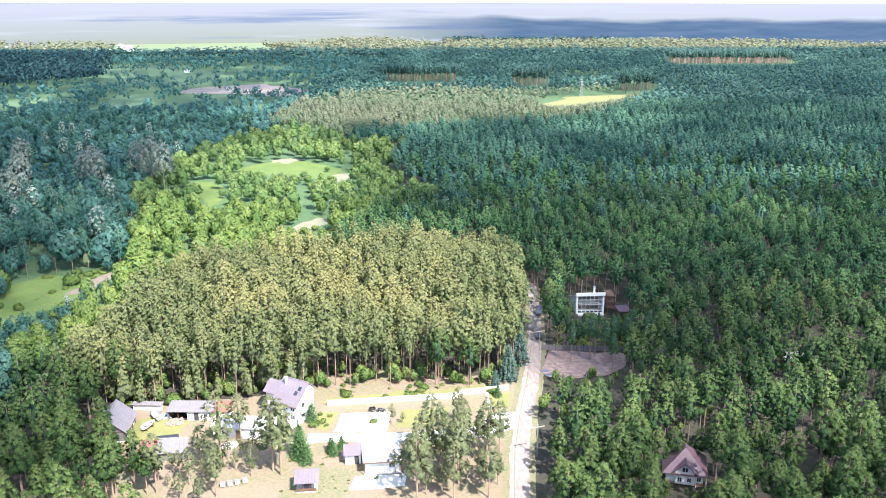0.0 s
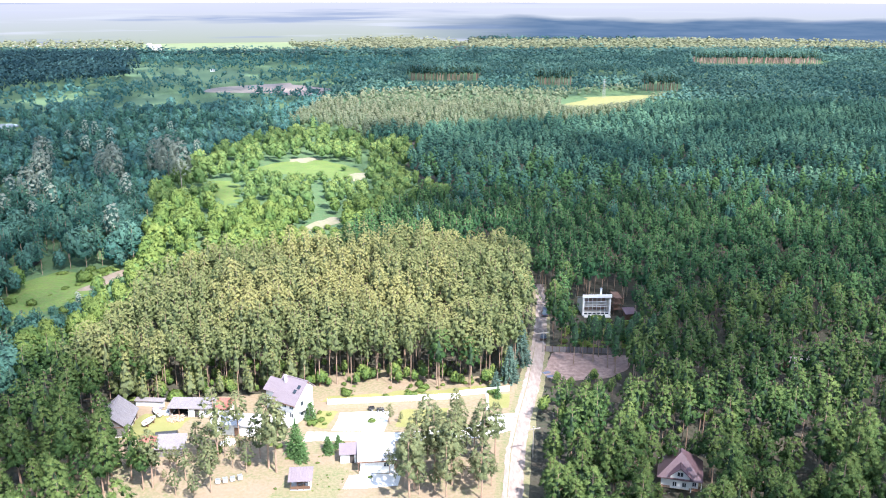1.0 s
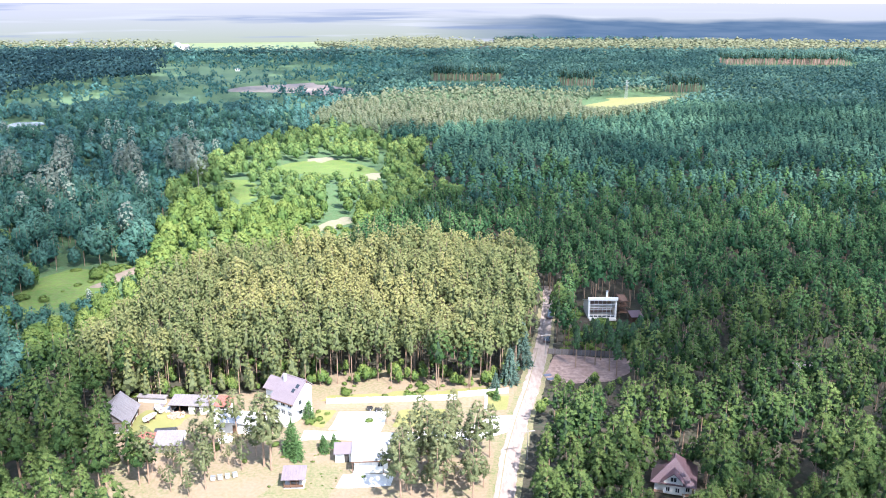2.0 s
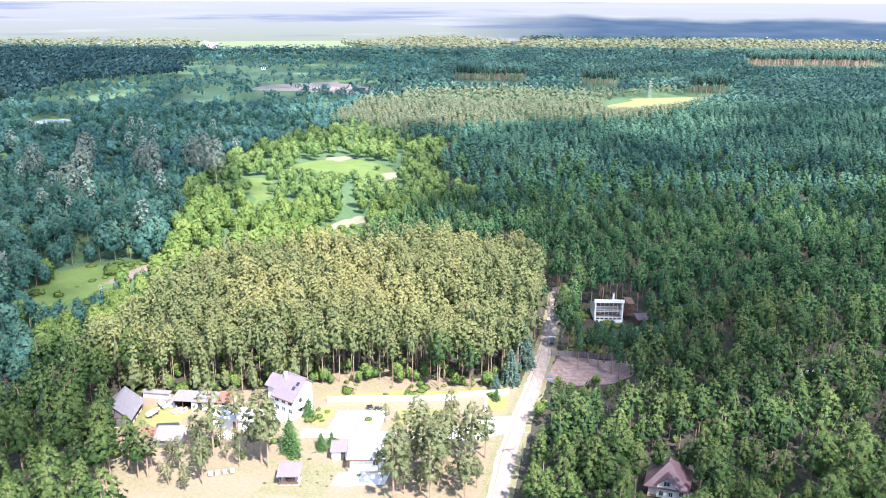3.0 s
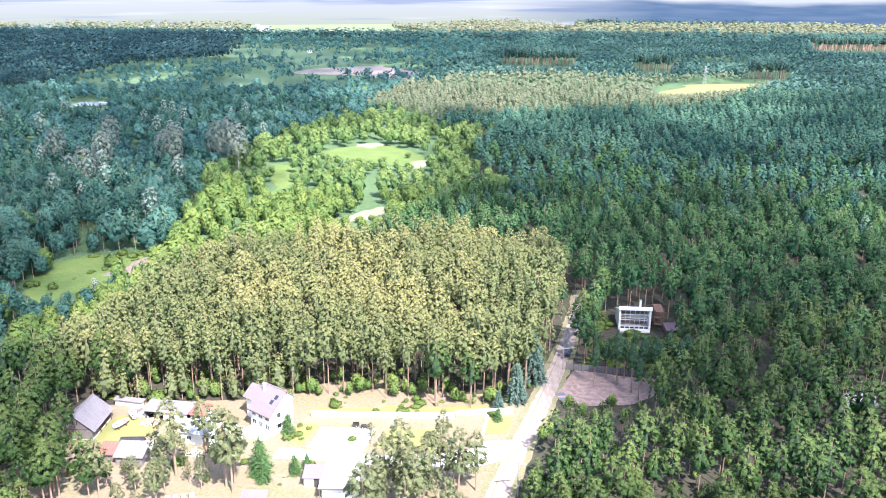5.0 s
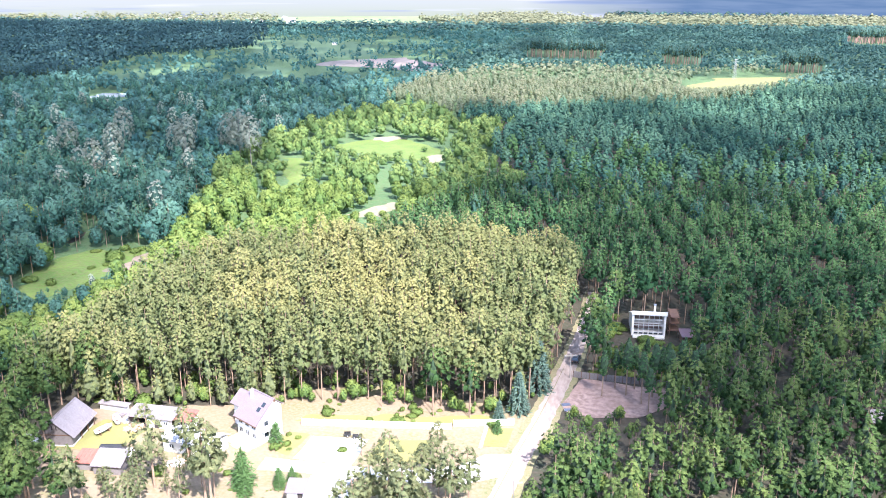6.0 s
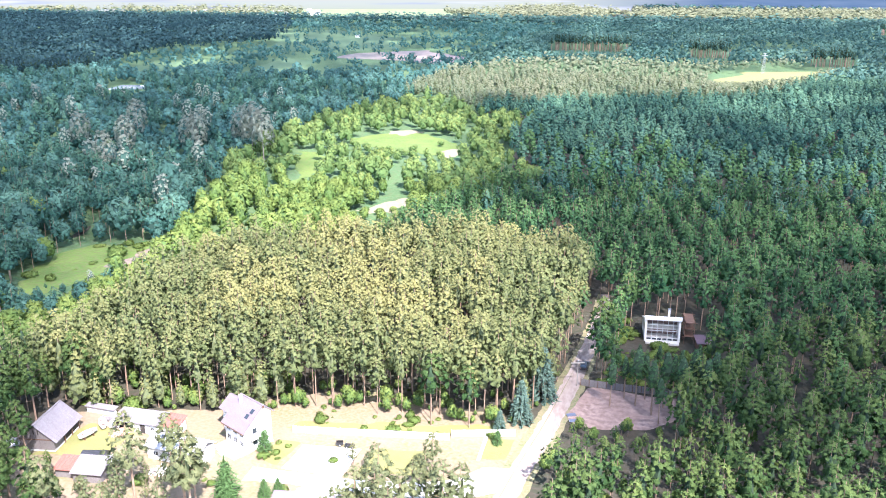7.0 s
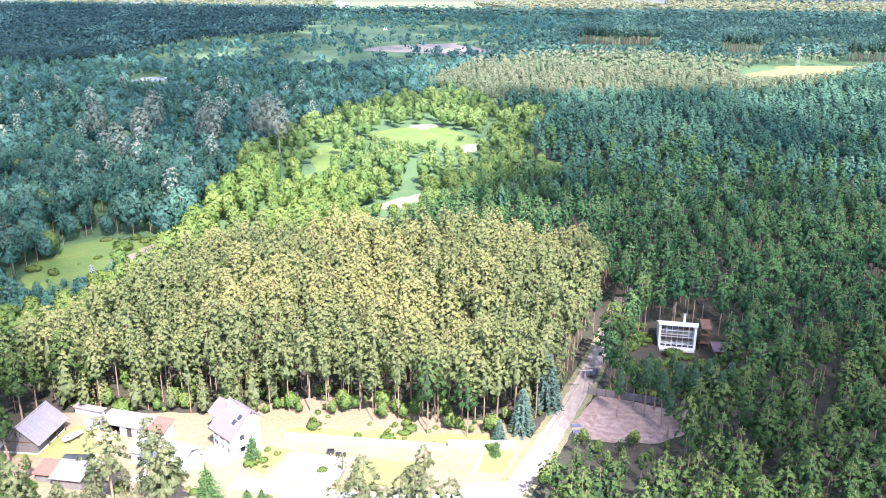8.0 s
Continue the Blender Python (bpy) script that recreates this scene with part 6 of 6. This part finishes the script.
# ---------------------------------------------------------------- trees that stand apart
def near_trees():
    rng = np.random.default_rng(77)
    kinds = []
    for k in range(7):
        H = 15.0 + 0.4 * k
        c = pine_crown(300 + k, H, 3.5 + 0.2 * (k % 3), 0.46 + 0.03 * (k % 4), 72, 5, 20, 0.66, 0.20)
        # tint rises with height, as light painted on the crown's top
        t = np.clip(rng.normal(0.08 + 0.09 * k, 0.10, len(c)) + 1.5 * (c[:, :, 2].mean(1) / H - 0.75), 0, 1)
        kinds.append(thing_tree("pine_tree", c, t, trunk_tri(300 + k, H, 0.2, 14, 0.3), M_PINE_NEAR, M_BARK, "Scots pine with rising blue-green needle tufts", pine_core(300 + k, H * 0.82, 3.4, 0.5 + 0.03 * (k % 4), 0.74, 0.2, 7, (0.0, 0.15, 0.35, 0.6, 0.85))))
    warm = []
    for k in range(5):
        H = 16.0 + 0.5 * k
        c = pine_crown(340 + k, H, 3.7, 0.44 + 0.03 * (k % 3), 62, 5, 22, 0.60, 0.20)
        # yard crowns too: paler top as painted light
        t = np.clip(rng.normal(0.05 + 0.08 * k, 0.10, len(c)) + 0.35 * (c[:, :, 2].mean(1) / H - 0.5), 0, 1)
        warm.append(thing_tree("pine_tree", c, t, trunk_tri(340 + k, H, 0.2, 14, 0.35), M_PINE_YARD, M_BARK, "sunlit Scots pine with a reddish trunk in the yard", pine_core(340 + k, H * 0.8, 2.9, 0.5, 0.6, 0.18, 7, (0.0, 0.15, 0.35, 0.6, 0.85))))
    used = set()

    def put(protos, x, y, s=1.0, group=""):
        k = int(rng.integers(0, len(protos)))
        m = pose(x, y, 0, rng.normal(0, 1.0), rng.normal(0, 1.0), rng.uniform(0, 360)) @ Matrix.Diagonal((s, s, s, 1))
        if protos[k].name not in used:
            used.add(protos[k].name)
            protos[k].matrix_world = m
            o = protos[k]
        else:
            o = copy_thing(protos[k], m)
        tagged(o, group=group)

    # wood right of the road and wood before the barn
    p = scatter(-120, 110, 92, NEAR_Y, 5.5, 41, 0.40)
    ok = seen_sector(p) & (np.abs(p[:, 0] - road_at(p[:, 1])) > 5.2) & ((p[:, 0] > 22) | (p[:, 0] < -64 - 0.55 * (p[:, 1] - 122)))
    ok &= ~inside(p[:, 0], p[:, 1], [(-84, 148), (-60, 148), (-60, 165), (-84, 165)])
    ok &= ~inside(p[:, 0], p[:, 1], [(-66, 122), (-60, 120), (-60, 130), (-66, 130)])
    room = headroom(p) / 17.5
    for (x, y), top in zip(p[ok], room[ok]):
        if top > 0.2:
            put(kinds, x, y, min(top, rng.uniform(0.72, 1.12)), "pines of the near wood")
    # pines of the yard
    for x, y, s in ((-66.5, 127.0, 0.85), (-70.5, 133.0, 0.95), (-67.5, 140.0, 0.9), (-62.0, 133.5, 0.8), (-58.4, 127.5, 0.85), (-55.5, 134.0, 0.95), (-52.5, 130.5, 1.0), (-50.0, 136.5, 1.05),
                    (-47.5, 132.5, 0.95), (-53.0, 140.5, 0.95), (-47.0, 140.5, 1.0), (-44.0, 136.0, 0.9), (-40.5, 134.0, 0.85), (-42.0, 143.5, 0.95), (-36.2, 136.0, 1.1), (-34.9, 137.2, 1.08),
                    (-74.0, 143.0, 0.9), (-72.0, 125.0, 0.9), (-76.5, 131.0, 1.0), (-45.5, 147.5, 0.95), (-39.0, 140.0, 0.9), (-65.7, 123.6, 0.95), (-60.1, 126.8, 0.9), (-52.7, 124.9, 0.8), (-48.4, 123.4, 0.75), (-45.8, 126.1, 0.8), (-56.6, 129.3, 0.95), (-53.4, 137.3, 1.0),
                    (-34.2, 134.4, 1.05), (-47.7, 137.9, 1.0), (-57.5, 135.5, 0.95), (-59.5, 132.0, 0.9), (-64.0, 130.5, 0.95), (-69.0, 129.0, 1.0), (-50.5, 133.5, 1.0), (-43.5, 140.5, 0.95), (-84.0, 158.0, 0.9), (-86.5, 152.0, 0.95), (-84.0, 145.5, 0.85), (-85.5, 164.0, 1.0), (-80.0, 167.5, 1.0), (-88.5, 146.0, 0.95), (-74.0, 168.5, 1.0), (-82.0, 140.0, 0.85), (-79.0, 136.0, 0.85), (-89.0, 157.0, 1.0)):
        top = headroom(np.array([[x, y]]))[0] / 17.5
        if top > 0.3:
            # lit copies right of x = -59, darker ones for cloud shade left of it
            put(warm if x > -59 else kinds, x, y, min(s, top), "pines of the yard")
    # clump between garage and road
    q = scatter(-5.5, 15.5, 126, 160, 3.8, 43)
    q = q[(q[:, 0] < road_at(q[:, 1]) - 4.2) & (rng.random(len(q)) < 0.9) & ~inside(q[:, 0], q[:, 1], [(-6, 146), (1, 147), (3, 160), (-6, 160)])]
    q = q[~((q[:, 0] > 6) & (q[:, 1] > 152))]
    for x, y in q:
        put(warm, x, y, rng.uniform(0.66, 0.92), "pines of the roadside clump")
    for x, y, s in ((-10.0, 135.0, 0.33), (-7.2, 136.9, 0.42), (-8.6, 131.6, 0.36), (-6.0, 141.0, 0.5), (0.0, 158.5, 0.4), (-9.5, 157.5, 0.35), (-12.0, 156.8, 0.3)):
        put(warm, x, y, s, "young pines in the yard")
    # slim pines left standing on the bare plot
    slim = []
    for k in range(3):
        c = pine_crown(360 + k, 14.0, 2.1, 0.50, 42, 5, 12, 0.65, 0.27)
        slim.append(thing_tree("pine_tree", c, np.clip(rng.normal(0.3, 0.2, len(c)), 0, 1), trunk_tri(360 + k, 14.0, 0.17, 8, 0.5), M_PINE, M_BARK, "slim pine with a bare reddish trunk on the building plot", pine_core(360 + k, 14.0, 2.3, 0.57, 0.5, 0.6)))
    for x, y, s in ((35.5, 193.0, 0.85), (38.5, 197.5, 0.9), (41.0, 194.5, 1.0), (43.0, 198.0, 0.95), (44.5, 191.0, 0.95), (47.0, 195.0, 1.0), (49.0, 198.4, 1.0), (50.5, 192.5, 1.0), (53.0, 196.0, 1.05),
                    (55.5, 193.0, 1.0), (57.5, 197.5, 1.0), (46.0, 187.5, 0.8), (52.0, 189.5, 0.9), (36.5, 206.0, 0.6), (41.5, 208.0, 0.65), (46.0, 210.5, 0.6), (51.0, 207.5, 0.75), (55.0, 210.0, 0.8), (33.5, 208.5, 0.6)):
        put(slim, x, y, s, "pines on the building plot")
    for e in kinds + warm:
        if e.name not in used:
            put([e], 30.0 + 3 * len(used) % 20, 110.0)


near_trees()


def spruces():
    for k, (x, y, h) in enumerate(((13.6, 176.6, 5.2), (17.3, 181.5, 10.5), (20.6, 193.0, 13.5))):
        c = spruce_crown(400 + k, h, 0.21 * h + 0.3, 12 + 2 * k, 9, 6, 0.075 * h + 0.25)
        t = np.clip(np.random.default_rng(k).normal(0.5, 0.25, len(c)), 0, 1)
        e = thing_tree("blue_spruce", c, t, trunk_tri(400 + k, h, 0.16, 0), M_SPRUCE, M_BARK_GREY, "conical blue spruce beside the sandy road")
        e.location = (x, y, 0)
    c = spruce_crown(410, 3.2, 1.0, 9, 8, 5, 0.45)
    e = thing_tree("garden_conifer", c, np.full(len(c), 0.7), trunk_tri(410, 3.2, 0.09, 0), M_PINE, M_BARK_GREY, "small conical garden conifer")
    spots = ((-31.2, 158.4, 1.5), (-31.6, 142.4, 1.6), (-29.6, 139.0, 1.0), (-30.6, 140.6, 1.2), (-24.9, 144.2, 0.75), (-22.6, 145.2, 0.7), (14.0, 171.5, 0.7), (-24.2, 142.6, 0.8))
    e.matrix_world = pose(spots[0][0], spots[0][1], 0) @ Matrix.Diagonal((spots[0][2],) * 3 + (1,))
    tagged(e, group="garden conifers")
    for x, y, s in spots[1:]:
        copy_thing(e, pose(x, y, 0, 0, 0, 50 * x) @ Matrix.Diagonal((s, s, s, 1)))


spruces()


def bushes():
    rng = np.random.default_rng(9)
    protos = []
    for k in range(4):
        c = leaf_crown(500 + k, 1.9, 1.4, 0.0, 26, 4, 12, 0.30)
        e = new("bush")
        tagged(e, "round bright green leafy bush", "bush")
        soup("crown", c, M_LEAF, np.clip(rng.normal(0.45 + 0.15 * k, 0.15, len(c)), 0, 1), e)
        soup("stem", trunk_tri(500 + k, 1.6, 0.06, 4, 0.2), M_BARK_GREY, None, e)
        protos.append(e)
    spots = [(-30.4, 155.6, 1.0), (-28.5, 157.5, 0.6), (-29.6, 161.5, 0.5), (-27.2, 160.8, 0.5), (-22.0, 146.6, 1.0), (-16.4, 157.8, 0.9), (-27.5, 156.0, 0.45), (-78.0, 167.0, 1.7), (-75.0, 168.5, 1.5),
             (-67.0, 168.0, 1.8), (-64.5, 168.6, 1.6), (-33.0, 140.0, 0.8), (-38.0, 146.0, 0.8), (-36.0, 144.8, 0.8), (-66.0, 137.5, 1.6), (-63.5, 136.0, 1.5), (-69.5, 136.0, 1.6), (-49.5, 142.5, 1.2),
             (-14.0, 133.0, 0.4), (-30.5, 130.5, 0.4), (-33.0, 128.0, 0.4), (36.0, 202.8, 1.7), (33.5, 203.6, 1.5), (-41.0, 137.5, 1.1)]
    for k in range(26):                                   # undergrowth along the forest edge
        x = rng.uniform(-30, 14)
        spots.append((x, 174.2 + 0.03 * x + rng.uniform(-3.5, 5.5), rng.uniform(0.35, 1.5)))
    for k in range(64):                                   # young growth round the white shell
        spots.append((rng.uniform(33, 62), rng.uniform(203, 227), rng.uniform(0.8, 2.3)))
    for k in range(14):
        spots.append((rng.uniform(35, 40), rng.uniform(226, 242), rng.uniform(0.9, 2.4)))
    for k in range(22):
        spots.append((rng.uniform(-31, -19), rng.uniform(126, 146), rng.uniform(0.15, 0.35)))
    for k in range(16):                                   # bushes on the meadow
        spots.append((rng.uniform(-146, -112), rng.uniform(228, 272), rng.uniform(1.0, 3.0)))
    for i, (x, y, s) in enumerate(spots):
        m = pose(x, y, 0, 0, 0, rng.uniform(0, 360)) @ Matrix.Diagonal((s * rng.uniform(0.7, 1.3), s * rng.uniform(0.7, 1.3), s * rng.uniform(0.55, 1.0), 1))
        if i < 4:
            protos[i].matrix_world = m
        else:
            copy_thing(protos[int(rng.integers(0, 4))], m)


bushes()


def pale_birches():
    rng = np.random.default_rng(12)
    for k, (x, y, h) in enumerate(((-142, 401, 28), (-150, 406, 29), (-158, 412, 26), (-174, 396, 26), (-181, 400, 23), (-206, 384, 24), (-222, 420, 26), (-196, 352, 23), (-236, 392, 24))):
        c = leaf_crown(600 + k, h, h * 0.21, 0.22, 150, 3, 12, 0.13)
        e = thing_tree("birch_tree", c, np.clip(rng.normal(0.5, 0.25, len(c)), 0, 1), trunk_tri(600 + k, h, 0.25, 16, 0.3), M_LEAF_PALE, M_BARK_GREY, "tall pale thinly leaved birch above the alders")
        e.location = (x, y, 0)
        tagged(e, group="pale birches")


pale_birches()
